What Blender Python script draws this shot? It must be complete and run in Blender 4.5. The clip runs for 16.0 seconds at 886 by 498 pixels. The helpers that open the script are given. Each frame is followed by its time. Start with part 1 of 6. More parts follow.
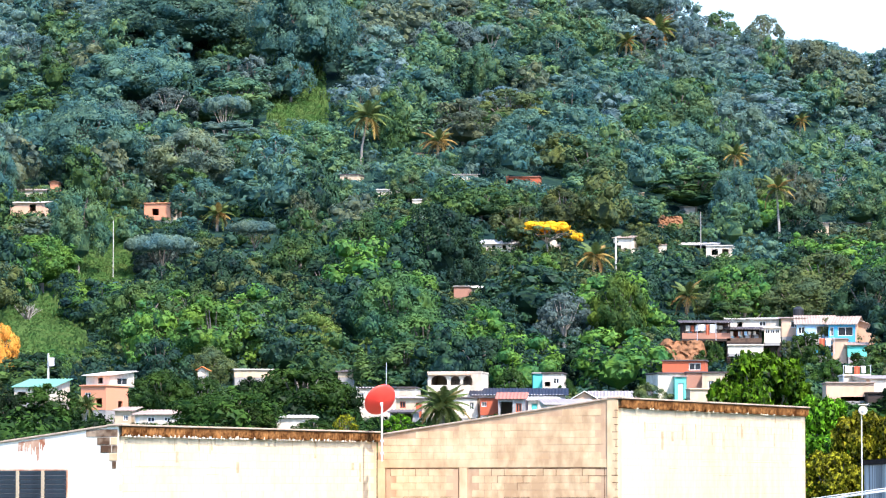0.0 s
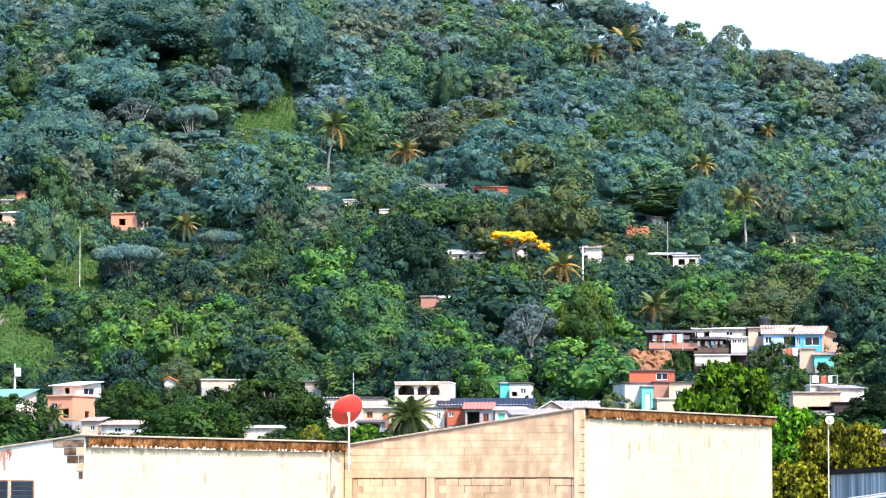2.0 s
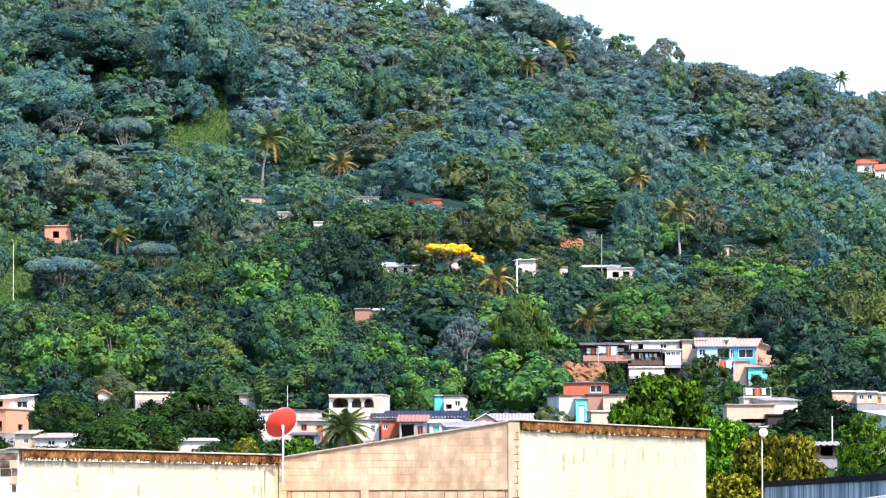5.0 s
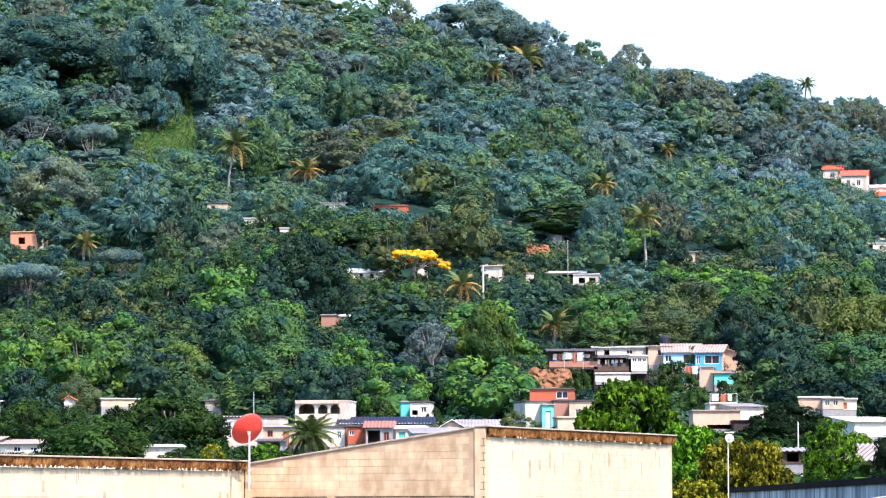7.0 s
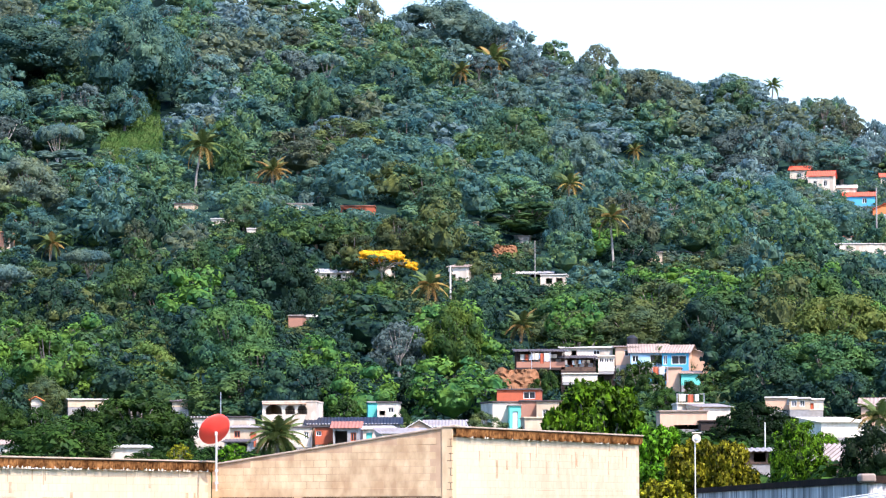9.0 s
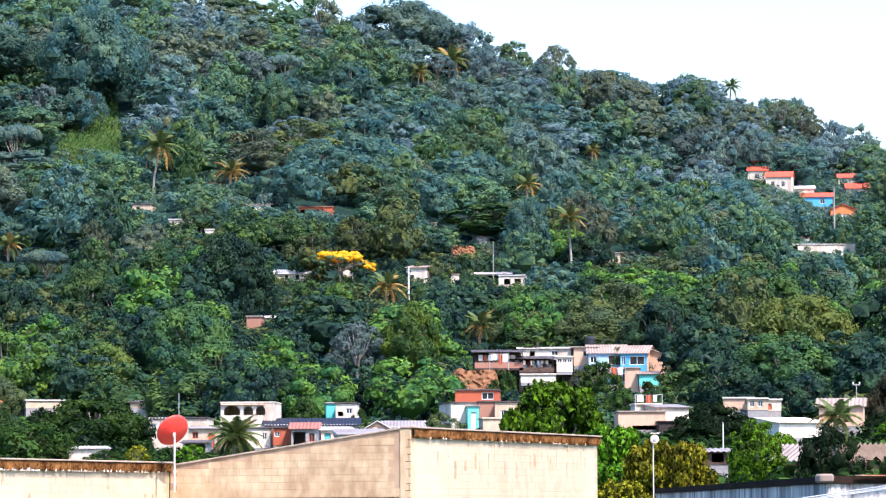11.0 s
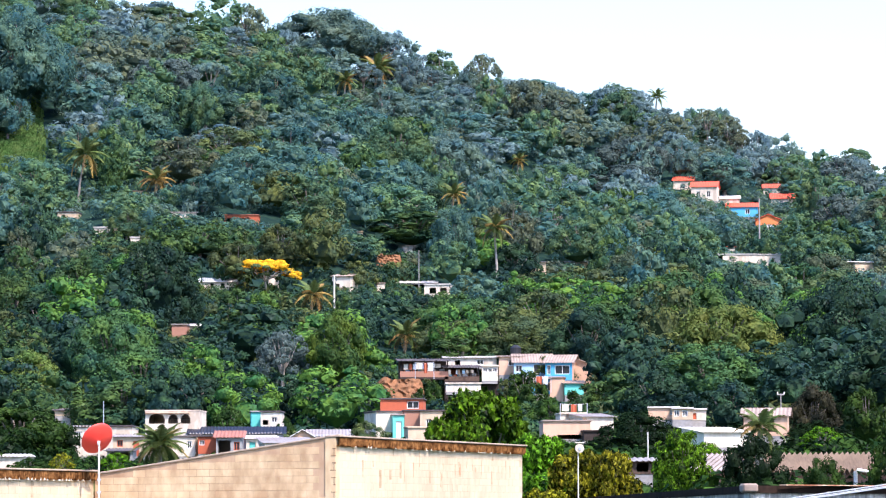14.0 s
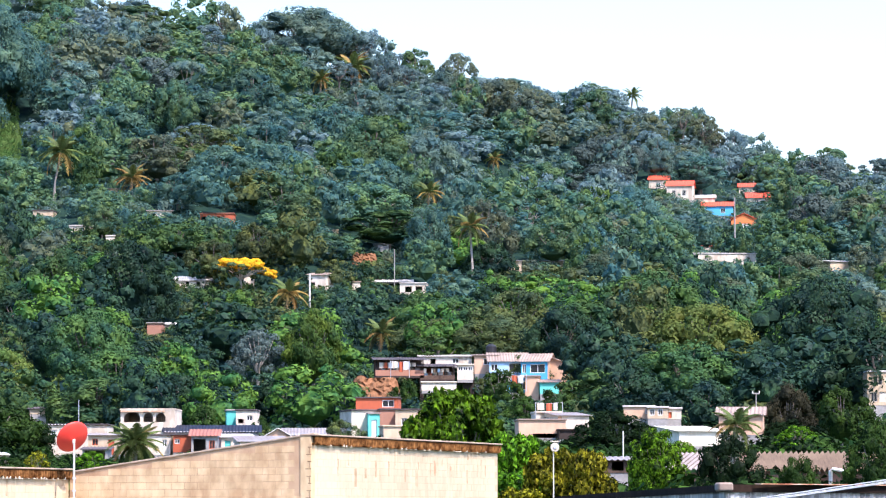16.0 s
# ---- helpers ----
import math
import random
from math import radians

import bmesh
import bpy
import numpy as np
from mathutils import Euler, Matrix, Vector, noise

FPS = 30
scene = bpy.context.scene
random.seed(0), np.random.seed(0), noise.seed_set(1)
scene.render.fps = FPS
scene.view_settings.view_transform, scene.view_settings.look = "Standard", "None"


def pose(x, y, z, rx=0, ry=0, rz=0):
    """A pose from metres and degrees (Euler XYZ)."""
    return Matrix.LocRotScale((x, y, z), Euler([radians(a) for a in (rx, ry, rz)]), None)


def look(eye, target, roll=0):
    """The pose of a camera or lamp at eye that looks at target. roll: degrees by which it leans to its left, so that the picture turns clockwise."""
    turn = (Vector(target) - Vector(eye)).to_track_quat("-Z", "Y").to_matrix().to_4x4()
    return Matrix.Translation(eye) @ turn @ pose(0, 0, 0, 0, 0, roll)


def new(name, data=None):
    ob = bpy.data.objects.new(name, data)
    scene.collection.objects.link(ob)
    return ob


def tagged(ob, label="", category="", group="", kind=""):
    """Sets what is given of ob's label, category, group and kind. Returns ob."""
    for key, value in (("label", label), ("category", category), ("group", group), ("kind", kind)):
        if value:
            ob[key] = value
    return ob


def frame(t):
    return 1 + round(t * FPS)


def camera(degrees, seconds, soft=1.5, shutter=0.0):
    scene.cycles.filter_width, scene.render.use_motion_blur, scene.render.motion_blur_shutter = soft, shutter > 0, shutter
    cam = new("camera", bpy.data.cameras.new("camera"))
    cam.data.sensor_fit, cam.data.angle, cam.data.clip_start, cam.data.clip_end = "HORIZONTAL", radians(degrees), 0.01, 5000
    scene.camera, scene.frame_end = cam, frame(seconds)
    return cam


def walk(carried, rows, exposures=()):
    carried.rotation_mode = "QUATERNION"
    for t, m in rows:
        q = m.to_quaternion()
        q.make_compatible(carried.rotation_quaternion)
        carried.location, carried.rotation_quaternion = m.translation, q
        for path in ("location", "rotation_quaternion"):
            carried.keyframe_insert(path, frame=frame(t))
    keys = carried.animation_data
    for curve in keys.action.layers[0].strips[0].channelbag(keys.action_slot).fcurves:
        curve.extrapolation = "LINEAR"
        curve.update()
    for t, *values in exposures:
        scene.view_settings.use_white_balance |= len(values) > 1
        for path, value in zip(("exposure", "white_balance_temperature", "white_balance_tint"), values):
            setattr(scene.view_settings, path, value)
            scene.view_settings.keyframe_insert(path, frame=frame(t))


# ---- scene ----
EYE = 3.0
cam = camera(14.0, 16.0, 1.2)
ROWS = [
    (0, -0, 3.71, -0),
    (0.5, 0.065, 3.74, -0.023),
    (1, 0.176, 3.781, -0.014),
    (1.5, 0.333, 3.825, -0.026),
    (2, 0.525, 3.868, -0.058),
    (2.5, 0.719, 3.909, -0.074),
    (3, 0.913, 3.946, -0.118),
    (3.5, 1.094, 3.973, -0.109),
    (4, 1.268, 4.002, -0.119),
    (6.5, 1.974, 4.145, -0.154),
    (7, 2.11, 4.161, -0.177),
    (7.5, 2.242, 4.173, -0.194),
    (8, 2.372, 4.173, -0.208),
    (10.5, 3.102, 4.159, -0.261),
    (11, 3.297, 4.175, -0.285),
    (11.5, 3.497, 4.207, -0.236),
    (12, 3.7, 4.241, -0.246),
    (12.5, 3.899, 4.276, -0.194),
    (13, 4.1, 4.3, -0.2),
    (13.5, 4.302, 4.31, -0.162),
    (14, 4.48, 4.311, -0.179),
    (14.5, 4.626, 4.31, -0.168),
    (15, 4.732, 4.308, -0.163),
    (15.5, 4.816, 4.299, -0.156),
    (16, 4.869, 4.29, -0.142),
]
LIGHT = [(0.0, 1.13, 5650, 19), (4.0, 1.05, 5650, 21), (7.0, 0.95, 5650, 23), (16.0, 0.86, 5650, 26)]
walk(cam, [(t, pose(0, 0, EYE, 90 + up, 0, -turn) @ pose(0, 0, 0, 0, 0, roll)) for t, turn, up, roll in ROWS], LIGHT)

# ---- world and sun ----
TO_SUN = Vector((0.38, -0.57, 0.95)).normalized()
world = bpy.data.worlds.new("sky")
scene.world = world
world.use_nodes = True
wn = world.node_tree.nodes
sky = wn.new("ShaderNodeTexSky")
sky.sky_type, sky.sun_disc = "NISHITA", False
sky.sun_elevation = math.asin(TO_SUN.z)
sky.sun_rotation = math.atan2(TO_SUN.x, TO_SUN.y)
sky.air_density, sky.dust_density, sky.ozone_density = 1.6, 2.2, 5.0
wn["Background"].inputs["Strength"].default_value = 0.20
rich = wn.new("ShaderNodeHueSaturation")
rich.inputs["Saturation"].default_value = 1.2
world.node_tree.links.new(sky.outputs[0], rich.inputs["Color"])
world.node_tree.links.new(rich.outputs[0], wn["Background"].inputs["Color"])
sun = new("sun", bpy.data.lights.new("sun", "SUN"))
sun.data.energy, sun.data.angle, sun.data.color = 4.6, radians(0.6), (1.0, 0.88, 0.69)
sun.matrix_world = look((0, 0, 300), Vector((0, 0, 300)) - TO_SUN)


# ---- materials ----
def material(name, base, other=None, rough=0.8, grain=6.0, blotch=0.5, mix=0.6, bump=0.2, metal=0.0, each=0.0, stretch=(1, 1, 1), whole=False):
    """Two noises, fine and coarse, run from base to other; each: how far one object's brightness differs from the next; whole: the pattern runs on from piece to piece."""
    m = bpy.data.materials.new(name)
    m.use_nodes = True
    n, l = m.node_tree.nodes, m.node_tree.links
    b = n["Principled BSDF"]
    b.inputs["Roughness"].default_value, b.inputs["Metallic"].default_value = rough, metal
    b.inputs["Specular IOR Level"].default_value = 0.3 if rough < 0.93 else 0.04
    other = other or tuple(c * 0.7 for c in base)
    co = n.new("ShaderNodeTexCoord")
    mp = n.new("ShaderNodeMapping")
    mp.inputs["Scale"].default_value = stretch
    l.new(n.new("ShaderNodeNewGeometry").outputs["Position"] if whole else co.outputs["Object"], mp.inputs["Vector"])
    fine, coarse = n.new("ShaderNodeTexNoise"), n.new("ShaderNodeTexNoise")
    fine.inputs["Scale"].default_value, fine.inputs["Detail"].default_value = grain, 5
    coarse.inputs["Scale"].default_value, coarse.inputs["Detail"].default_value = blotch, 4
    l.new(mp.outputs[0], fine.inputs["Vector"])
    l.new(mp.outputs[0], coarse.inputs["Vector"])
    add = n.new("ShaderNodeMath")
    add.operation = "MULTIPLY"
    l.new(fine.outputs["Fac"], add.inputs[0])
    l.new(coarse.outputs["Fac"], add.inputs[1])
    ramp = n.new("ShaderNodeMapRange")
    ramp.inputs["From Min"].default_value, ramp.inputs["From Max"].default_value = 0.16, 0.38
    ramp.inputs["To Max"].default_value = mix
    l.new(add.outputs[0], ramp.inputs["Value"])
    mx = n.new("ShaderNodeMix")
    mx.data_type = "RGBA"
    mx.inputs["A"].default_value, mx.inputs["B"].default_value = (*base, 1), (*other, 1)
    l.new(ramp.outputs[0], mx.inputs["Factor"])
    out = mx.outputs["Result"]
    if each:
        info, hsv, rng = n.new("ShaderNodeObjectInfo"), n.new("ShaderNodeHueSaturation"), n.new("ShaderNodeMapRange")
        rng.inputs["To Min"].default_value, rng.inputs["To Max"].default_value = 1 - each, 1 + each
        l.new(info.outputs["Random"], rng.inputs["Value"])
        l.new(rng.outputs[0], hsv.inputs["Value"])
        l.new(out, hsv.inputs["Color"])
        out = hsv.outputs[0]
    l.new(out, b.inputs["Base Color"])
    if bump:
        bp = n.new("ShaderNodeBump")
        bp.inputs["Strength"].default_value, bp.inputs["Distance"].default_value = bump, 0.02
        l.new(fine.outputs["Fac"], bp.inputs["Height"])
        l.new(bp.outputs[0], b.inputs["Normal"])
    return m


def foliage(name, base, other, through_light=0.28, spread=0.16, grain=2.2, patch=0.35):
    """Leaves: colour differs from leaf clump to leaf clump and from tree to tree, and some light passes through."""
    m = bpy.data.materials.new(name)
    m.use_nodes = True
    n, l = m.node_tree.nodes, m.node_tree.links
    n.remove(n["Principled BSDF"])
    geo, info = n.new("ShaderNodeNewGeometry"), n.new("ShaderNodeObjectInfo")
    co, big = n.new("ShaderNodeTexCoord"), n.new("ShaderNodeTexNoise")
    big.inputs["Scale"].default_value, big.inputs["Detail"].default_value = patch, 3
    l.new(co.outputs["Object"], big.inputs["Vector"])
    mx = n.new("ShaderNodeMix")
    mx.data_type = "RGBA"
    mx.inputs["A"].default_value, mx.inputs["B"].default_value = (*base, 1), (*other, 1)
    rg = n.new("ShaderNodeMapRange")
    rg.inputs["From Min"].default_value, rg.inputs["From Max"].default_value = 0.35, 0.68
    l.new(big.outputs["Fac"], rg.inputs["Value"])
    l.new(rg.outputs[0], mx.inputs["Factor"])
    hsv = n.new("ShaderNodeHueSaturation")
    val, hue = n.new("ShaderNodeMapRange"), n.new("ShaderNodeMapRange")
    val.inputs["To Min"].default_value, val.inputs["To Max"].default_value = 1 - spread, 1 + spread
    hue.inputs["To Min"].default_value, hue.inputs["To Max"].default_value = 0.488, 0.512
    l.new(geo.outputs["Random Per Island"], val.inputs["Value"])
    l.new(info.outputs["Random"], hue.inputs["Value"])
    l.new(hue.outputs[0], hsv.inputs["Hue"])
    l.new(mx.outputs["Result"], hsv.inputs["Color"])
    fine, dapple = n.new("ShaderNodeTexNoise"), n.new("ShaderNodeMapRange")
    fine.inputs["Scale"].default_value, fine.inputs["Detail"].default_value, fine.inputs["Roughness"].default_value = grain, 4, 0.7
    l.new(co.outputs["Object"], fine.inputs["Vector"])
    dapple.inputs["From Min"].default_value, dapple.inputs["From Max"].default_value = 0.3, 0.7
    dapple.inputs["To Min"].default_value, dapple.inputs["To Max"].default_value = 0.80, 1.20
    l.new(fine.outputs["Fac"], dapple.inputs["Value"])
    tree = n.new("ShaderNodeMapRange")
    tree.inputs["To Min"].default_value, tree.inputs["To Max"].default_value = 0.72, 1.22
    l.new(info.outputs["Random"], tree.inputs["Value"])
    both, whole = n.new("ShaderNodeMath"), n.new("ShaderNodeMath")
    both.operation = whole.operation = "MULTIPLY"
    l.new(val.outputs[0], both.inputs[0])
    l.new(dapple.outputs[0], both.inputs[1])
    l.new(both.outputs[0], whole.inputs[0])
    l.new(tree.outputs[0], whole.inputs[1])
    l.new(whole.outputs[0], hsv.inputs["Value"])
    bump = n.new("ShaderNodeBump")
    bump.inputs["Strength"].default_value, bump.inputs["Distance"].default_value = 0.2, 0.4
    l.new(fine.outputs["Fac"], bump.inputs["Height"])
    dif, tra, gls = n.new("ShaderNodeBsdfDiffuse"), n.new("ShaderNodeBsdfTranslucent"), n.new("ShaderNodeBsdfGlossy")
    gls.inputs["Roughness"].default_value = 0.5
    m1, m2 = n.new("ShaderNodeMixShader"), n.new("ShaderNodeMixShader")
    m1.inputs[0].default_value, m2.inputs[0].default_value = through_light, 0.006
    l.new(hsv.outputs[0], dif.inputs["Color"])
    l.new(hsv.outputs[0], tra.inputs["Color"])
    l.new(bump.outputs[0], dif.inputs["Normal"])
    l.new(dif.outputs[0], m1.inputs[1])
    l.new(tra.outputs[0], m1.inputs[2])
    l.new(m1.outputs[0], m2.inputs[1])
    l.new(gls.outputs[0], m2.inputs[2])
    l.new(m2.outputs[0], n["Material Output"].inputs["Surface"])
    return m


LEAF = {
    # Hill leaves: blue shade sits in the first tone, sunlit yellow in the second.
    "dark": foliage("leaf_dark_green", (0.010, 0.028, 0.026), (0.034, 0.070, 0.028), 0.16),
    "green": foliage("leaf_green", (0.018, 0.055, 0.032), (0.082, 0.142, 0.030), 0.16),
    # The bluish lift of distant haze is put into these two leaf colours.
    "hazeblue": foliage("leaf_haze_blue_green", (0.038, 0.110, 0.110), (0.112, 0.188, 0.108), 0.38),
    "pale": foliage("leaf_pale_haze_green", (0.070, 0.144, 0.142), (0.156, 0.216, 0.134), 0.42),
    # Town leaves: shadow depth lost to sky fill is put into these dark colours.
    "leafy": foliage("garden_leaf", (0.006, 0.020, 0.005), (0.046, 0.088, 0.013), 0.14, grain=3.0),
    "shade": foliage("shade_dark_garden_leaf", (0.003, 0.008, 0.003), (0.013, 0.028, 0.007), 0.12, grain=3.0),
    "bright": foliage("leaf_bright_green", (0.030, 0.086, 0.026), (0.110, 0.182, 0.022), 0.18),
    "olive": foliage("leaf_olive", (0.042, 0.070, 0.036), (0.116, 0.138, 0.034), 0.16),
    "grey": foliage("leaf_grey_green", (0.060, 0.094, 0.086), (0.104, 0.138, 0.112)),
    "brown": foliage("leaf_dry_olive", (0.050, 0.080, 0.050), (0.104, 0.124, 0.060)),
    "lime": foliage("leaf_yellow_green", (0.086, 0.146, 0.034), (0.178, 0.216, 0.044)),
    # Upper-wood tones with airlight haze mixed into the leaf colour.
    "jade": foliage("leaf_hazy_green", (0.042, 0.116, 0.082), (0.140, 0.206, 0.064), 0.36),
    "sage": foliage("leaf_hazy_olive", (0.076, 0.120, 0.098), (0.172, 0.192, 0.086), 0.4),
    "mist": foliage("leaf_hazy_silver", (0.096, 0.168, 0.182), (0.168, 0.236, 0.192), 0.45),
    "russet": foliage("leaf_brown_olive", (0.012, 0.014, 0.008), (0.046, 0.040, 0.019)),
    "yellow": foliage("blossom_yellow", (0.75, 0.42, 0.01), (0.85, 0.55, 0.02), 0.35, 0.2),
    "orange": foliage("blossom_orange", (0.60, 0.25, 0.04), (0.70, 0.38, 0.06), 0.3, 0.25),
    # Dark first tone and wide spread paint shaded gaps; second tone, sunlit sprays.
    "mango": foliage("mango_leaf", (0.004, 0.020, 0.002), (0.112, 0.236, 0.005), 0.12, 0.75, 4.0, 1.3),
    "mangolime": foliage("mango_young_leaf", (0.009, 0.018, 0.002), (0.280, 0.270, 0.008), 0.12, 0.75, 4.0, 1.3),
    "palm": foliage("palm_green", (0.085, 0.125, 0.035), (0.13, 0.16, 0.045)),
    "palmdry": foliage("palm_dry_yellow", (0.34, 0.25, 0.07), (0.27, 0.17, 0.06)),
}
BARK = material("bark", (0.20, 0.17, 0.14), (0.10, 0.085, 0.07), 0.9, 3, 0.6)
BARK_PALE = material("bark_pale", (0.36, 0.32, 0.27), (0.20, 0.18, 0.15), 0.9, 3, 0.6)
# Gaps between crowns get their deep shadow from this near-black ground colour.
GROUND = foliage("shade_dark_undergrowth", (0.008, 0.022, 0.020), (0.020, 0.042, 0.026), 0.0, 0.05, 1.6)
GRASS = foliage("grass_blades", (0.075, 0.150, 0.034), (0.130, 0.190, 0.050))
EARTH = material("orange_earth", (0.25, 0.12, 0.056), (0.09, 0.055, 0.030), 0.95, 1.2, 0.5, bump=0.6)
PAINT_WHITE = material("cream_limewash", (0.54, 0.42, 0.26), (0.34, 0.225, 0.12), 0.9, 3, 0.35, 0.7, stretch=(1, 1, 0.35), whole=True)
WHITE_AND_LIT_WASH = material("white_and_lit_limewash", (0.84, 0.76, 0.60), (0.62, 0.48, 0.30), 0.9, 3, 0.4, 0.6, stretch=(1, 1, 0.35), whole=True)
BLOCK_PAINT = material("cream_painted_block", (0.76, 0.55, 0.305), (0.45, 0.27, 0.13), 0.9, 3.5, 0.45, 0.8, each=0.07, stretch=(1, 1, 0.55), whole=True)
WASHED_BLOCK = material("limewashed_block", (0.62, 0.50, 0.32), (0.38, 0.26, 0.145), 0.9, 3, 0.35, 0.4, each=0.05, stretch=(1, 1, 0.4), whole=True)
RUST_WASH = material("rust_in_limewash", (0.46, 0.25, 0.13), (0.66, 0.50, 0.32), 0.95, 6, 2, 0.9)
MORTAR = material("mortar", (0.60, 0.40, 0.235), (0.36, 0.20, 0.10), 0.95, 3.5, 0.6, 0.7, stretch=(1, 1, 0.55), whole=True)
STAIN = material("sooty_render", (0.10, 0.055, 0.03), (0.46, 0.33, 0.21), 0.95, 5, 1.8, 0.9, whole=True)
EDGE = material("weathered_roof_edge", (0.06, 0.022, 0.006), (0.36, 0.17, 0.055), 0.95, 9, 2.5, 0.9)
COPING = material("pale_coping", (0.46, 0.35, 0.24), (0.22, 0.15, 0.10), 0.9, 5, 0.8)
DISH_RED = material("red_dish_paint", (0.78, 0.055, 0.035), (0.70, 0.09, 0.05), 0.45, 3, 0.8, bump=0)
GALV = material("galvanised_steel", (0.55, 0.56, 0.57), (0.38, 0.38, 0.38), 0.5, 6, 1.0, metal=0.6, bump=0.05)
STEEL_PAINT = material("pale_painted_steel", (0.70, 0.66, 0.58), (0.5, 0.45, 0.38), 0.6, 6, 1.0, bump=0.05)
DARK = material("dark_timber_and_shade", (0.035, 0.025, 0.02), (0.07, 0.05, 0.04), 0.9, 6, 1)
RUSTY = material("rust_stain", (0.36, 0.13, 0.06), (0.66, 0.44, 0.28), 0.9, 6, 2.5, 1.0)
JOINT = material("dark_open_joint", (0.13, 0.065, 0.03), (0.34, 0.21, 0.12), 0.95, 8, 2.0, 0.8)
STREAK = material("brown_water_streak", (0.38, 0.26, 0.14), (0.60, 0.47, 0.30), 0.95, 5, 2, 0.9)
LOUVRE = material("grey_louvre_glass", (0.16, 0.165, 0.17), (0.09, 0.09, 0.095), 0.25, 3, 1, bump=0)


# ---- builders ----
def mesh_object(name, verts, faces, mat, parent=None, label="", smooth=False):
    me = bpy.data.meshes.new(name)
    me.from_pydata([tuple(v) for v in verts], [], [tuple(f) for f in faces])
    me.materials.append(mat)
    if smooth:
        me.polygons.foreach_set("use_smooth", [True] * len(me.polygons))
    me.update()
    ob = new(name, me)
    ob.parent = parent
    if label:
        ob["label"] = label
    return ob


def part(name, bm, mat, parent=None, label="", smooth=False):
    me = bpy.data.meshes.new(name)
    bmesh.ops.recalc_face_normals(bm, faces=bm.faces)
    bm.to_mesh(me)
    bm.free()
    me.materials.append(mat)
    if smooth:
        me.polygons.foreach_set("use_smooth", [True] * len(me.polygons))
    ob = new(name, me)
    ob.parent = parent
    if label:
        ob["label"] = label
    return ob


def quads_mesh(name, co, mat):
    """A mesh of loose quads from an array of corners, four rows a quad."""
    k = len(co) // 4
    me = bpy.data.meshes.new(name)
    me.vertices.add(4 * k)
    me.vertices.foreach_set("co", np.asarray(co, np.float32).ravel())
    me.loops.add(4 * k)
    me.loops.foreach_set("vertex_index", np.arange(4 * k, dtype=np.int32))
    me.polygons.add(k)
    me.polygons.foreach_set("loop_start", np.arange(0, 4 * k, 4, dtype=np.int32))
    me.update(calc_edges=True)
    me.materials.append(mat)
    return me


def leaf_mesh(name, co, mat):
    """A mesh of loose triangles from an array of corners, three rows each."""
    k = len(co) // 3
    me = bpy.data.meshes.new(name)
    me.vertices.add(3 * k)
    me.vertices.foreach_set("co", np.asarray(co, np.float32).ravel())
    me.loops.add(3 * k)
    me.loops.foreach_set("vertex_index", np.arange(3 * k, dtype=np.int32))
    me.polygons.add(k)
    me.polygons.foreach_set("loop_start", np.arange(0, 3 * k, 3, dtype=np.int32))
    me.update(calc_edges=True)
    me.materials.append(mat)
    return me


def box(bm, x0, x1, y0, y1, z0, z1, bevel=0.0):
    r = bmesh.ops.create_cube(bm, size=1)
    vs = r["verts"]
    bmesh.ops.scale(bm, vec=(x1 - x0, y1 - y0, z1 - z0), verts=vs)
    bmesh.ops.translate(bm, vec=((x0 + x1) / 2, (y0 + y1) / 2, (z0 + z1) / 2), verts=vs)
    if bevel:
        es = list({e for v in vs for e in v.link_edges})
        bmesh.ops.bevel(bm, geom=es, offset=bevel, segments=1, affect="EDGES")
    return bm


def boxes(*dims, bevel=0.0):
    bm = bmesh.new()
    for d in dims:
        box(bm, *d, bevel=bevel)
    return bm


def tube(points, radii, sides=8):
    """A tapered tube along points."""
    vs, fs = [], []
    for i, p in enumerate(points):
        p = Vector(p)
        q = (Vector(points[min(i + 1, len(points) - 1)]) - Vector(points[max(i - 1, 0)])).normalized()
        a = q.orthogonal().normalized()
        b = q.cross(a)
        for k in range(sides):
            w = 2 * math.pi * k / sides
            vs.append(p + radii[i] * (math.cos(w) * a + math.sin(w) * b))
    for i in range(len(points) - 1):
        for k in range(sides):
            k2 = (k + 1) % sides
            fs.append((i * sides + k, i * sides + k2, (i + 1) * sides + k2, (i + 1) * sides + k))
    fs.append(tuple(reversed(range(sides))))
    fs.append(tuple(range((len(points) - 1) * sides, len(points) * sides)))
    return vs, fs


def tubes(runs, sides=6):
    vs, fs = [], []
    for pts, rad in runs:
        v, f = tube(pts, rad, sides)
        o = len(vs)
        vs += v
        fs += [tuple(i + o for i in q) for q in f]
    return vs, fs


FAR = 1.4  # layout below is placed to fit the camera's view; town and hill are this much further off, and larger


def recede(y):
    """How far the layout is enlarged from the camera at layout distance y."""
    return np.interp(y, (200.0, 230.0), (1.0, FAR))


def receded(co):
    co = np.array(co, float)
    return (co - (0, 0, EYE)) * recede(co[:, 1])[:, None] + (0, 0, EYE)


def enlarge(y):
    """Scaling about the camera for a thing at layout distance y."""
    k = float(recede(y))
    return Matrix.Translation((0, 0, EYE)) @ Matrix.Scale(k, 4) @ Matrix.Translation((0, 0, -EYE))


def thing(name, m, label, category, group="", kind=""):
    ob = new(name)
    ob.matrix_world = enlarge(m.translation.y) @ m
    ob.empty_display_size = 0.5
    return tagged(ob, label, category, group, kind)


def spot(u, v, d):
    """The point d metres ahead of the camera, u and v thousandths of d to the right and up, chosen to fit its view."""
    return Vector((u * d / 1000, d, EYE + v * d / 1000))


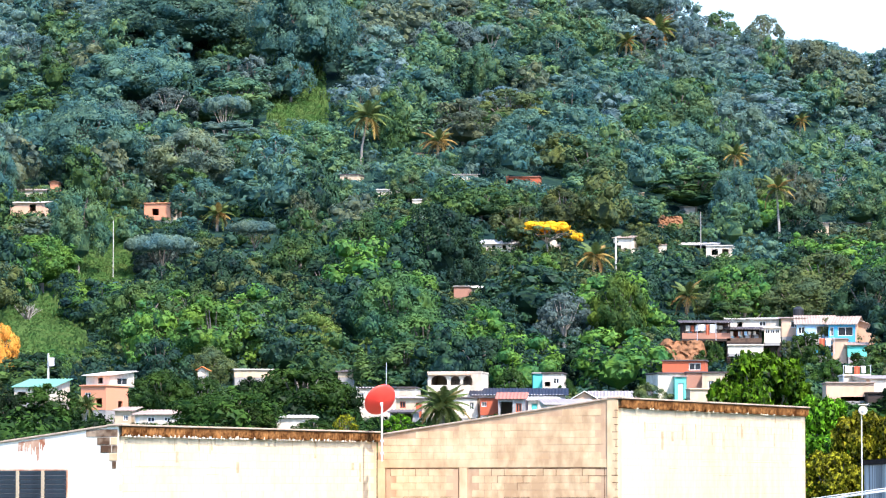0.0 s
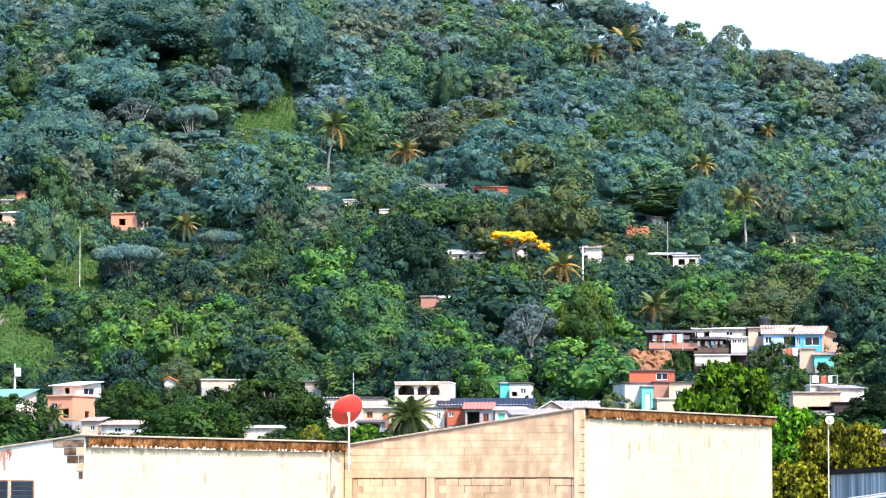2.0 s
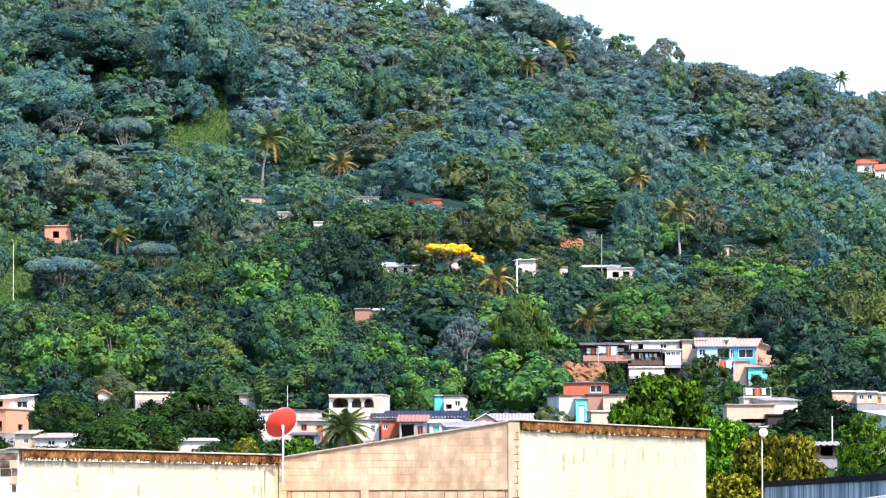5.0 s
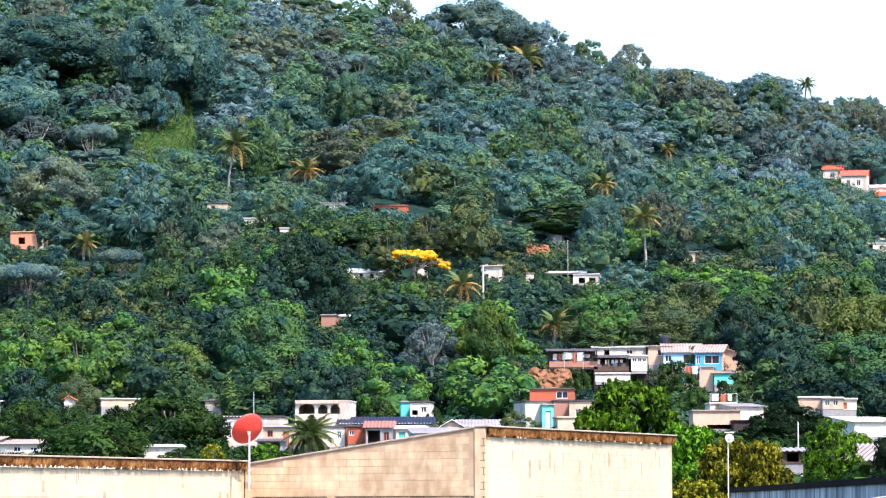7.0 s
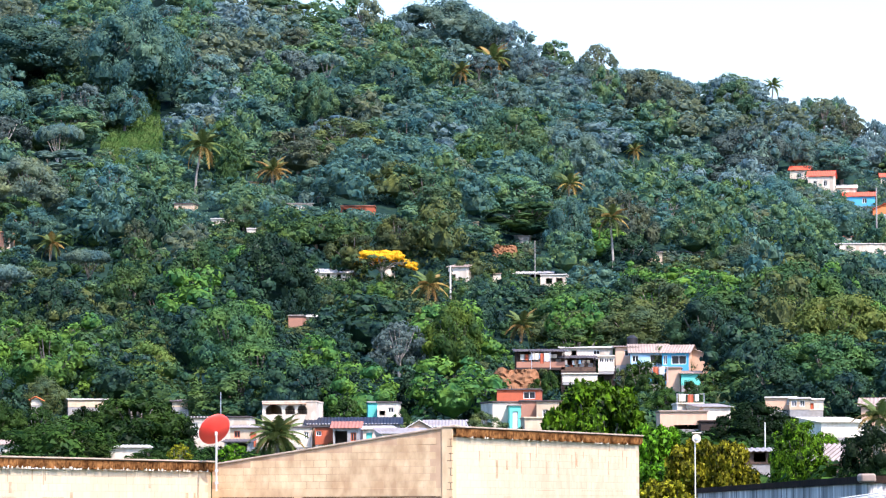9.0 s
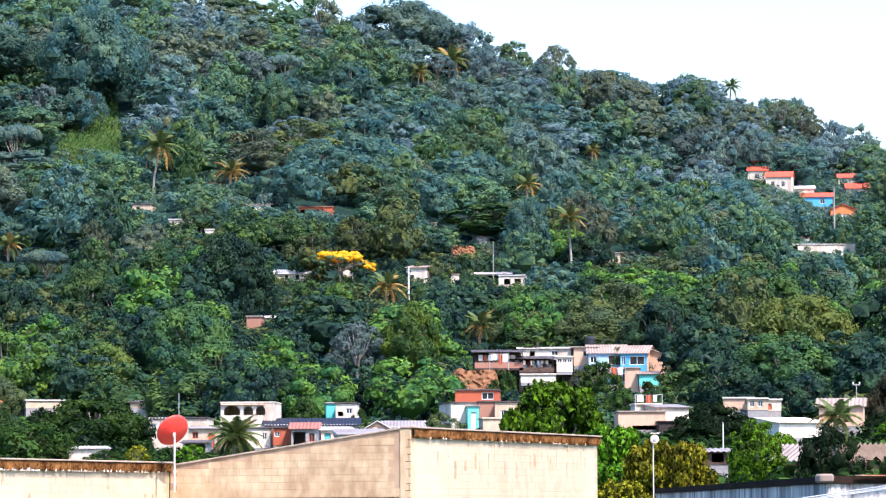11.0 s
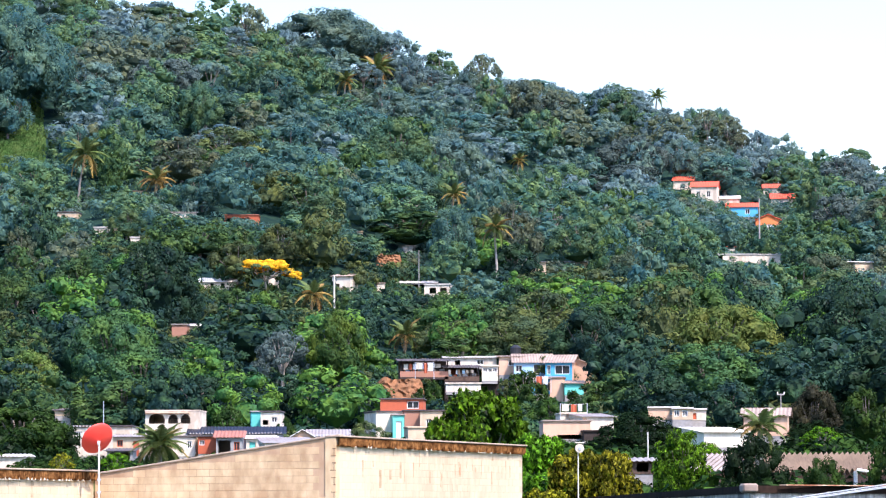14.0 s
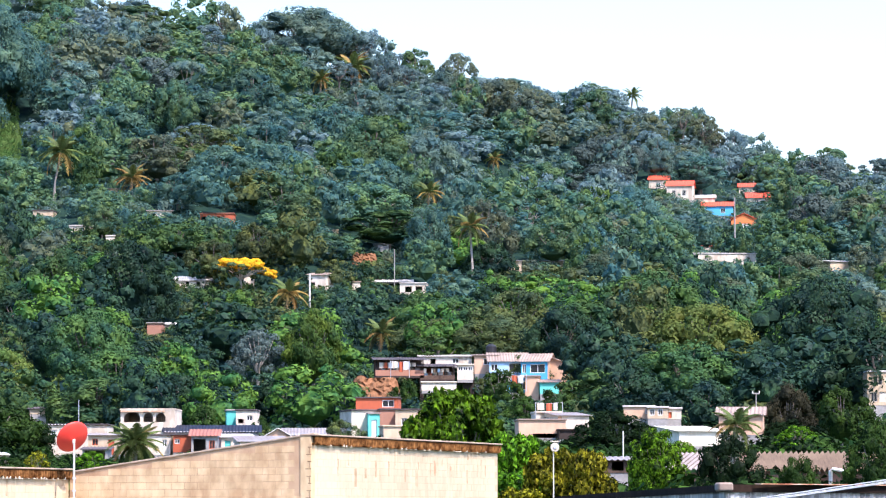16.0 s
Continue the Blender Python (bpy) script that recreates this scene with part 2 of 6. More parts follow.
# ---- ground and hill ----
RIDGE_U = (-140, -44.8, 144.0, 52.9, 128.2, 87.6, 116.4, 122.2, 110.0, 150.9, 104.6, 166.5, 93.0, 207.3, 89.4, 240)[1:-1]
RIDGE_V = np.array((150.0, *RIDGE_U[1::2], *RIDGE_U[-1:]))
RIDGE_U = np.array((-200.0, *RIDGE_U[0::2], 400.0))
NEAR, FOOT, CREST = 100.0, 360.0, 720.0


def ground(x, y):
    """Height of the land: flat by the sheds, rising gently through the town, then the hill up to its crest."""
    x, y = np.asarray(x, float), np.asarray(y, float)
    u = 1000 * x / np.maximum(y, 50)
    ridge = np.interp(u, RIDGE_U, RIDGE_V)
    foot = np.interp(u, (-200, 20, 90, 400), (17.5, 18.0, 23.0, 23.5))
    s = np.clip((y - FOOT) / (CREST - FOOT), 0, 1)
    z = EYE + np.clip(y, FOOT, CREST) * (foot + (ridge - foot) * s ** 0.92) / 1000
    fold = 2.2 * np.sin(x * 0.045 + y * 0.013) + 1.6 * np.sin(y * 0.05 - x * 0.02) + 1.0 * np.sin(x * 0.11 + 1.3)
    z = z + fold * np.clip((y - FOOT) / 60, 0, 1) * np.clip((CREST + 20 - y) / 60, 0, 1)
    z = np.where(y < FOOT, (EYE + FOOT * foot / 1000) * np.clip((y - NEAR) / (FOOT - NEAR), 0, 1), z)
    return np.where(y > CREST, np.maximum(z - (y - CREST) * 0.25, 0), z)


def land(u, v, near=200.0):
    """How far ahead the land first reaches up to v in direction u."""
    ys = np.arange(near, CREST, 1.0)
    up = ground(u * ys / 1000, ys) - EYE - v * ys / 1000
    hit = np.nonzero(up >= 0)[0]
    return float(ys[hit[0]]) if len(hit) else CREST - 5


def build_ground():
    xs = np.concatenate([np.linspace(-3000, -160, 30)[:-1], np.arange(-160, 260, 4.0), np.linspace(260, 3000, 30)])
    ys = np.concatenate([np.linspace(-2500, 90, 22)[:-1], np.arange(90, 800, 5.0), np.linspace(800, 4500, 40)])
    gx, gy = np.meshgrid(xs, ys)
    gz = ground(gx, gy)
    vs = receded(np.stack([gx, gy, gz], -1).reshape(-1, 3))
    w = len(xs)
    fs = [(j * w + i, j * w + i + 1, (j + 1) * w + i + 1, (j + 1) * w + i) for j in range(len(ys) - 1) for i in range(w - 1)]
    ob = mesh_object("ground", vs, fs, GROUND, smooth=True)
    tagged(ob, "grassy land that rises from flat lots into a steep wooded hill", "ground", kind="structure")


build_ground()


# ---- trees ----
def leaf_cloud(rng, lobes, count, leaf, heart=None, ruffle=0.22):
    """Leaf sprays laid over the outer shells of round lobes (x, y, z, radius, flatness), turned away from the crown's heart."""
    lobes = np.asarray(lobes, float)
    area = lobes[:, 3] ** 2
    pick = rng.choice(len(lobes), count, p=area / area.sum())
    n = rng.normal(size=(count, 3))
    n /= np.linalg.norm(n, axis=1)[:, None]
    away = lobes[pick, :3] - (np.array(heart) if heart is not None else lobes[:, :3].mean(0))
    away /= np.linalg.norm(away, axis=1)[:, None] + 0.01
    flip = (n * away).sum(1) < -0.25
    n = np.where(flip[:, None], -n, n)
    shell = 0.80 + 0.34 * rng.random(count) ** 1.6 - max(ruffle - 0.4, 0) * 0.9 * rng.random(count) ** 2
    c = lobes[pick, :3] + n * (lobes[pick, 3] * shell)[:, None] * np.stack([np.ones(count), np.ones(count), lobes[pick, 4]], 1)
    face = n + rng.normal(size=(count, 3)) * ruffle + np.array([0, 0, 0.15])
    face /= np.linalg.norm(face, axis=1)[:, None]
    a = np.cross(face, rng.normal(size=(count, 3)))
    a /= np.linalg.norm(a, axis=1)[:, None]
    b = np.cross(face, a)
    s = leaf * (0.55 + 0.8 * rng.random(count))[:, None]
    a, b = a * s * 0.55, b * s
    return np.stack([c - a - b * 0.5, c + a - b * 0.35, c + b - face * s * 0.2], 1).reshape(-1, 3)


ICO = bmesh.new()
bmesh.ops.create_icosphere(ICO, subdivisions=1, radius=1)
ICO_V, ICO_F = np.array([v.co[:] for v in ICO.verts]), [[v.index for v in f.verts] for f in ICO.faces]
ICO.free()


def cores(rng, lobes, scale=0.70):
    """Lumpy dense hearts of the lobes, as loose triangles."""
    out = []
    for x, y, z, r, flat in lobes:
        v = ICO_V * (r * scale * (1 + 0.12 * rng.normal(size=(len(ICO_V), 1)))) * np.array([1, 1, flat]) + np.array([x, y, z])
        t = v[np.array(ICO_F)]
        out.append(t.reshape(-1, 3))
    return np.concatenate(out)


def broadleaf(seed, spread, tall, lobes=18, count=1800, leaf=0.6, flat=0.75, dome=0.6, heart=True, low=0.14, ruffle=0.22):
    """Crown leaves and limb runs for a tree of spread metres across and tall metres high: a dome of leafy lobes, large ones first and small ones over them."""
    rng = np.random.default_rng(seed)
    r = spread / 2
    deep = tall * (0.5 if low < 0.5 else 0.2)
    mid = np.array([0.0, 0.0, tall - deep * 1.02])
    side = rng.uniform(0.82, 1.12, 5)
    blob = []
    for i in range(lobes):
        up = 1 - 1.5 * (i + 0.5) / lobes + rng.uniform(-0.08, 0.08)
        up = min(max(up, -0.62), 0.97)
        w = i * 2.39996 + rng.uniform(-0.45, 0.45)
        out = math.sqrt(1 - up * up) * side[int(w * 5 / 6.2832) % 5]
        rad = r * (rng.uniform(0.20, 0.34) if ruffle < 0.5 else rng.uniform(0.24, 0.42)) * (1.0 if i % 3 else 0.72)
        k = rng.uniform(0.84, 1.06)
        d = max(r * out * k - rad * 0.55, 0)
        z = mid[2] + deep * up * k * (1.25 - 0.5 * dome if up > 0 else 1.0) - rad * flat * 0.55 * up
        blob.append((d * math.cos(w), d * math.sin(w), max(z, tall * low), rad, flat))
    for i in range(lobes):
        x, y, z, rad, f = blob[rng.integers(lobes)]
        n = rng.normal(size=3) + np.array([x, y, z - mid[2]]) * 0.7 / r + np.array([0, 0, 0.4])
        n *= rad * 0.72 / np.linalg.norm(n)
        blob.append((x + n[0], y + n[1], z + n[2] * f, rad * rng.uniform(0.35, 0.55), f))
    inner = [(0, 0, mid[2] - deep * 0.15, r * 0.66, deep * 0.9 / r)] if heart else []
    co = leaf_cloud(rng, blob + inner, count, leaf, mid - (0, 0, deep * 0.3), ruffle)
    if heart:
        co = np.concatenate([co, cores(rng, blob[:lobes:2] if lobes > 16 else blob[:lobes], 0.52 if ruffle > 0.5 else 0.74), cores(rng, inner, 0.72)])
    k = r if low < 0.5 else r * 0.5
    runs = [([(0, 0, -1.0), (0.1, 0.05, tall * 0.25), (rng.uniform(-.3, .3), rng.uniform(-.3, .3), tall * 0.55)], [k * 0.07, k * 0.055, k * 0.035])]
    for bx in blob[:9]:
        runs.append(([(0.05, 0.03, tall * rng.uniform(0.22, 0.4)), (bx[0] * 0.5, bx[1] * 0.5, tall * 0.3 + bx[2] * 0.3), (bx[0], bx[1], bx[2])], [k * 0.035, k * 0.025, k * 0.01]))
    return co, runs


SHAPES = {}


def tree_meshes(shape, colour, bark="bark"):
    """Shared crown and trunk meshes for one shape and colour."""
    key = (shape, colour, bark)
    if key in SHAPES:
        return SHAPES[key]
    kind, i = shape
    if kind == "round":
        co, runs = broadleaf(10 + i, 9.0, 9.0, 24 + 2 * i, 3300, 0.28, 0.85, 0.55)
    elif kind == "big":
        co, runs = broadleaf(30 + i, 9.0, 9.0, 44, 7000, 0.21, 0.85, 0.55)
    elif kind == "tall":
        co, runs = broadleaf(50 + i, 6.0, 10.0, 26, 2900, 0.27, 1.0, 0.35)
    elif kind == "wide":
        co, runs = broadleaf(70 + i, 12.0, 8.0, 46, 5600, 0.265, 0.7, 0.6)
    elif kind == "thin":
        co, runs = broadleaf(90 + i, 8.0, 9.0, 40, 3400, 0.25, 0.55, 0.8, False)
    elif kind == "flat":
        co, runs = broadleaf(130 + i, 12.0, 8.0, 34, 6500, 0.28, 0.42, 0.86, False, 0.60)
    elif kind == "huge":
        co, runs = broadleaf(150 + i, 20.0, 14.0, 84, 12500, 0.31, 0.7, 0.5)
    elif kind == "near":
        co, runs = broadleaf(110 + i, 9.0, 9.0, 24, 12000, 0.29, 0.8, 0.45, ruffle=0.8)
    SIZE[kind] = (2 * float(np.percentile(np.abs(co[:, 0]), 98)), float(np.percentile(co[:, 2], 99.7)))
    crown = leaf_mesh("crown", co, LEAF[colour])
    v, f = tubes(runs, 6)
    trunk = bpy.data.meshes.new("trunk")
    trunk.from_pydata([tuple(q) for q in v], [], f)
    trunk.materials.append(BARK_PALE if bark == "pale" else BARK)
    SHAPES[key] = (crown, trunk)
    return SHAPES[key]


SIZE = {}
WORDS = {"leafy": "fresh green", "shade": "deep green", "hazeblue": "haze-blue green", "pale": "pale haze-blue green", "dark": "dark green", "green": "green", "bright": "bright green", "olive": "olive green", "grey": "grey-green", "brown": "dry brownish",
         "lime": "yellow-green", "russet": "dull brownish", "jade": "haze-tinted green", "mist": "haze-silvered green", "sage": "haze-tinted olive", "mango": "glossy green", "mangolime": "yellowing green", "yellow": "yellow-flowering", "orange": "orange-flowering"}
FORM = {"round": "round-headed broadleaf tree", "big": "large dense broadleaf tree", "tall": "slender upright tree", "wide": "wide flat-topped spreading tree",
        "thin": "sparse open-crowned tree", "near": "dense leafy fruit tree", "flat": "umbrella-shaped tree", "huge": "huge spreading broadleaf tree"}
WHERE = "on the wooded hillside"


def plant(shape, colour, foot, width, height, turn=0.0, bark="bark", where=WHERE, name="tree", group=""):
    crown, trunk = tree_meshes(shape, colour, bark)
    w, h = SIZE[shape[0]]
    m = Matrix.LocRotScale(Vector(foot), Euler((0, 0, turn)), Vector((width / w, width / w, height / h)))
    ob = thing(name, m, f"{WORDS[colour]} {FORM[shape[0]]} {where}", "tree", group)
    for nm, me in (("trunk", trunk), ("crown", crown)):
        p = new(nm, me)
        p.parent = ob
    return ob


# what must stay in sight: (left, right, bottom of it, distance), and open grass
CLEAR = []


def keep_clear(u0, v0, u1, v1, d):
    CLEAR.append((min(u0, u1), max(u0, u1), min(v0, v1), max(v0, v1), d))


def hides(x, y, z, width, height):
    """Whether a tree of that size would stand before, or in, something that must be seen."""
    u, half, top, low = 1000 * x / y, 390 * width / y, 1000 * (z + height - EYE) / y, 1000 * (z + height * 0.2 - EYE) / y
    for u0, u1, v0, v1, d in CLEAR:
        if u + half > u0 and u - half < u1 and top > v0 + 1.2 and low < v1 and y < d + width * 0.4:
            return True
    return False


GRASSY = []


def in_grass(u, v):
    return any(((u - a) / c) ** 2 + ((v - b) / d) ** 2 < 1 for a, b, c, d in GRASSY)


# ---- the two block-walled sheds ----
SHED_TURN = -26.57


def eave_strip(parent, length, z):
    """The dark corrugated roof edge that crowns a long wall, with a pale line of tiles on it."""
    vs, fs = [], []
    ragged = random.Random(int(length * 10))
    n = int(length / 0.026)
    for i in range(n + 1):
        y = length * i / n
        x = 0.10 + 0.034 * math.sin(2 * math.pi * y / 0.104)
        vs += [(x, y, z - 0.27 + ragged.choice((0, 0, 0.01, 0.03, 0.05, 0.09))), (x + 0.01, y, z - 0.03), (-0.25, y, z - 0.01), (-0.25, y, z - 0.27)]
    for i in range(n):
        for a, b in ((0, 1), (1, 2), (3, 0)):
            fs.append((4 * i + a, 4 * i + b, 4 * i + 4 + b, 4 * i + 4 + a))
    for i in range(int(length / 0.18)):
        if ragged.random() < (0.7 if z < EYE + 2 else 0.16):
            y, h = 0.09 + i * 0.18, ragged.uniform(0.02, 0.08)
            part("mortar_lump", boxes((0.0, 0.085 + ragged.uniform(0.01, 0.03), y - 0.05, y + 0.04, z - 0.285, z - 0.285 + h)), WHITE_AND_LIT_WASH, parent, "pale mortar lump between sheet ribs")
    mesh_object("roof_edge", vs, fs, EDGE, parent, "dark weathered corrugated roof edge")
    part("cap", boxes((-0.3, 0.16, -0.05, length + 0.05, z - 0.012, z + 0.035), bevel=0.01), COPING, parent, "pale edge of the roof sheets")


def shed(corner, front, side, top, drop, label):
    """Mono-pitch shed: the front falls away from the corner by drop; the long side runs back from it, level."""
    ob = thing("shed", Matrix.Translation((corner[0], corner[1], 0)) @ pose(0, 0, 0, 0, 0, SHED_TURN), label, "shed")
    t = 0.2
    vs = [(-front, 0, -0.3), (0, 0, -0.3), (0, 0, top), (-front, 0, top - drop), (-front, t, -0.3), (0, t, -0.3), (0, t, top), (-front, t, top - drop)]
    fs = [(0, 1, 2, 3), (5, 4, 7, 6), (3, 2, 6, 7), (0, 4, 5, 1), (1, 5, 6, 2), (0, 3, 7, 4)]
    return ob, vs, fs


def build_sheds():
    lbl = "single-pitch block shed with stained cream walls and a dark roof edge"
    left, vs, fs = shed((-8.16, 90.8), 9.0, 14.0, EYE + 1.44, 1.09, lbl)
    # Same wash as the side wall, painted paler to offset the front's half shade.
    mesh_object("front_wall", vs, fs, WHITE_AND_LIT_WASH, left)
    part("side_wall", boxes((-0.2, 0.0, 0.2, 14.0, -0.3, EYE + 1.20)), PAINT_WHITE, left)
    eave_strip(left, 14.0, EYE + 1.44)
    right, vs, fs = shed((4.84, 100.0), 7.5, 14.5, EYE + 2.34, 1.0, lbl)
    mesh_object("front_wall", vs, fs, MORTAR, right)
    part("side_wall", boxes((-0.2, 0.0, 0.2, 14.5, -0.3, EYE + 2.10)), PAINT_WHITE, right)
    eave_strip(right, 14.5, EYE + 2.34)
    return left, right


SHED_LEFT, SHED_RIGHT = build_sheds()


def finish_sheds():
    """Blocks, beam and piers of the right shed's front, copings, stains and the louvred window."""
    ob, front, top, drop = SHED_RIGHT, 7.5, EYE + 2.34, 1.0
    line = lambda x: top + x * drop / front
    part("corner_pier", boxes((-0.32, 0.012, -0.03, 0.24, -0.3, top - 0.03), bevel=0.01), BLOCK_PAINT, ob, "plastered corner pier")
    low, high = EYE + 0.43, EYE + 0.66
    chip = random.Random(21)
    for k in range(13):
        z, w = top - 0.34 - 0.2 * k, chip.uniform(0.05, 0.16)
        part("chip", boxes((-0.02 - w, 0.016, -0.034, -0.02, z, z + chip.uniform(0.012, 0.03))), JOINT, ob, "dark chipped joint at the corner")
        part("chip", boxes((-0.05, -0.035, -0.034, -0.02, z, z + 0.2)), JOINT, ob) if k % 2 else None
    for x in (-4.77, -7.38):
        part("pier", boxes((x - 0.12, x + 0.12, -0.016, 0.0, -0.3, low), bevel=0.005), BLOCK_PAINT, ob)
    part("beam", boxes((-front, -0.34, -0.016, 0.0, low + 0.003, high), bevel=0.005), BLOCK_PAINT, ob, "stained ring beam")
    part("joint", boxes((-7.2, -4.95, -0.008, 0.0, low - 0.030, low), (-4.6, -0.5, -0.008, 0.0, low - 0.030, low), (-0.42, -0.40, -0.008, 0.0, EYE - 0.7, low), (-7.24, -7.225, -0.008, 0.0, EYE - 0.7, low), (-4.925, -4.905, -0.008, 0.0, EYE - 0.7, low)), JOINT, ob, "dark crumbling joint under the beam")
    # single blocks, below and above the beam
    rng = random.Random(3)
    brick = boxes((0.006, 0.394, -0.0055, 0.0, 0.006, 0.194), bevel=0.002)
    whole = bpy.data.meshes.new("block")
    bmesh.ops.recalc_face_normals(brick, faces=brick.faces)
    brick.to_mesh(whole)
    brick.free()
    whole.materials.append(BLOCK_PAINT)
    for row in range(-8, 12):
        z = low - 0.03 - 0.2 * (row + 1) if row >= 0 else high + 0.003 + 0.2 * (-row - 1)
        x = -front + (0.2 if row % 2 else 0.02)
        while x + 0.4 < -0.36:
            if z + 0.2 < line(x) - 0.02 and (row < 0 or not any(abs(x + 0.2 - p) < 0.33 for p in (-4.77, -7.38))) and z > EYE - 0.75:
                b = new("block", whole)
                b.parent = ob
                b.matrix_local = Matrix.Translation((x, rng.uniform(-0.002, 0.002), z))
            x += 0.4
    for k in range(26):
        c, r = rng.randrange(17), rng.choice((0, 0, 0, 1, 1, 2, 4))
        x, z = -front + 0.02 + (0.18 if r % 2 else 0) + 0.4 * c, low - 0.03 - 0.2 * r
        if -7.2 < x < -0.9 and abs(x + 4.6) > 0.5:
            part("open_joint", boxes((x, x + rng.choice((0.4, 0.4, 0.8)), -0.0075, 0.0, z - 0.009, z + 0.009), (x - 0.008, x + 0.008, -0.0075, 0.0, z - 0.2, z)), JOINT, ob, "dark open joint between blocks")
    # courses of limewashed blocks along the two long walls
    brick = boxes((-0.003, 0.003, 0.004, 0.396, 0.004, 0.196), bevel=0.0015)
    washed = bpy.data.meshes.new("block")
    bmesh.ops.recalc_face_normals(brick, faces=brick.faces)
    brick.to_mesh(washed)
    brick.free()
    washed.materials.append(WASHED_BLOCK)
    for own, length, high_z, rows in ((SHED_LEFT, 14.0, EYE + 1.18, 8), (SHED_RIGHT, 14.5, EYE + 2.08, 8)):
        for row in range(rows):
            y = 0.03 + (0.2 if row % 2 else 0.0)
            while y + 0.4 < length:
                b = new("block", washed)
                b.parent = own
                b.matrix_local = Matrix.Translation((rng.uniform(0.0, 0.0015), y, high_z - 0.2 * (row + 1)))
                y += 0.4
    low_rows = bmesh.new()
    for row in range(8, 14):
        y = 0.03 + (0.2 if row % 2 else 0.0)
        while y + 0.4 < 14.5:
            z = EYE + 2.08 - 0.2 * (row + 1)
            box(low_rows, 0.0, 0.003, y + 0.004, y + 0.396, z + 0.004, z + 0.196)
            y += 0.4
    tagged(part("block_course", low_rows, WASHED_BLOCK, SHED_RIGHT), kind="stuff")
    for k in range(22):
        y, h, w = rng.gauss(9.6, 1.9), rng.uniform(0.1, 0.5), rng.uniform(0.02, 0.06)
        z = EYE + 2.02 - rng.uniform(0.15, 0.5) - h
        if 5 < y < 14:
            part("rust_streak", boxes((0.0, 0.0062, y, y + w, z, z + h)), RUST_WASH, SHED_RIGHT, "rusty streak in the limewash")
    slope = math.atan2(drop, front)
    cap = part("coping", boxes((-front, 0.1, -0.035, 0.3, 0.0, 0.055), bevel=0.012), COPING, ob, "thin pale coping")
    cap.matrix_local = pose(0, 0, top, 0, 0, 0) @ Matrix.Rotation(-slope, 4, "Y")
    flat = SHED_LEFT
    cap = part("coping", boxes((-9.0, 0.1, -0.035, 0.3, 0.0, 0.055), bevel=0.012), COPING, flat, "thin pale coping")
    cap.matrix_local = pose(0, 0, EYE + 1.44, 0, 0, 0) @ Matrix.Rotation(-math.atan2(1.09, 9.0), 4, "Y")
    # bare blocks where the render has fallen off the left corner
    for i, (x0, x1, z) in enumerate(((-0.95, -0.02, 1.16), (-0.62, -0.25, 0.96), (-0.22, -0.02, 0.96), (-0.52, -0.2, 0.76), (-0.18, -0.02, 0.76), (-0.26, -0.02, 0.56), (-0.18, -0.06, 0.36))):
        part("bare_block", boxes((x0, x1, -0.012, 0.0, EYE + z, EYE + z + 0.185), bevel=0.006), STAIN if i % 3 != 2 else BLOCK_PAINT, flat, "sooty bare block")
    for k in range(26):
        x = -2.98 + k * 0.031
        h = rng.uniform(0.05, 0.3) * (1.0 + 1.2 * math.exp(-((k - 17) / 4) ** 2))
        z = EYE + 1.44 + x * 0.121 - 0.03
        part("rust_streak", boxes((x, x + 0.033, -0.003, 0.0, z - h, z - 0.02 * rng.random())), RUSTY, flat, "rust-coloured streak in the paint")
    for own, length, top, n in ((SHED_LEFT, 14.0, EYE + 1.16, 13), (SHED_RIGHT, 14.5, EYE + 2.06, 12)):
        for k in range(n):
            y, h, w = rng.uniform(0.4, length - 0.3), rng.uniform(0.12, 0.55), rng.uniform(0.03, 0.16)
            z = top - rng.choice((0.0, 0.02, 0.35, 0.6)) - h
            part("water_streak", boxes((0.0, 0.006, y, y + w, z, z + h)), STREAK, own, "brownish water streak down the wash")
        for k in range(5):
            y, z = rng.uniform(0.3, length - 3), EYE + rng.choice((0.41, 0.61, 0.21))
            part("crack", boxes((0.0, 0.006, y, y + rng.uniform(0.5, 2.2), z, z + 0.012)), STREAK, own, "thin open joint in the wash")
    # louvred window
    win = thing("window", Matrix.Identity(4), "", "")
    for k in ("label", "category"):
        if k in win:
            del win[k]
    win.parent = flat
    x1, z1 = -1.52, EYE + 0.315
    part("window_frame", boxes((x1, x1 + 0.035, -0.025, 0, EYE - 1.2, z1 + 0.03), (-4.1, x1 + 0.035, -0.025, 0.0, z1, z1 + 0.03), (-4.1, -4.06, -0.025, 0, EYE - 1.2, z1)), RUSTY, win, "rust-red window frame")
    # Flat dark sheet on the wall, painted as the unlit room behind the slats.
    part("dark_backing", boxes((-4.06, x1, -0.006, -0.002, EYE - 1.2, z1)), DARK, win)
    for x in (-2.22, -2.98, -3.7):
        part("mullion", boxes((x - 0.045, x + 0.045, -0.05, -0.006, EYE - 1.2, z1), bevel=0.006), PAINT_WHITE, win)
    for i in range(13):
        z = z1 - 0.06 - i * 0.115
        for a, b in ((-2.165, x1 - 0.01), (-2.925, -2.275), (-3.645, -3.035)):
            bl = part("slat", boxes((a, b, -0.004, 0.004, -0.055, 0.055)), LOUVRE, win)
            bl.matrix_local = pose(0, -0.03, z, 28, 0, 0)


finish_sheds()


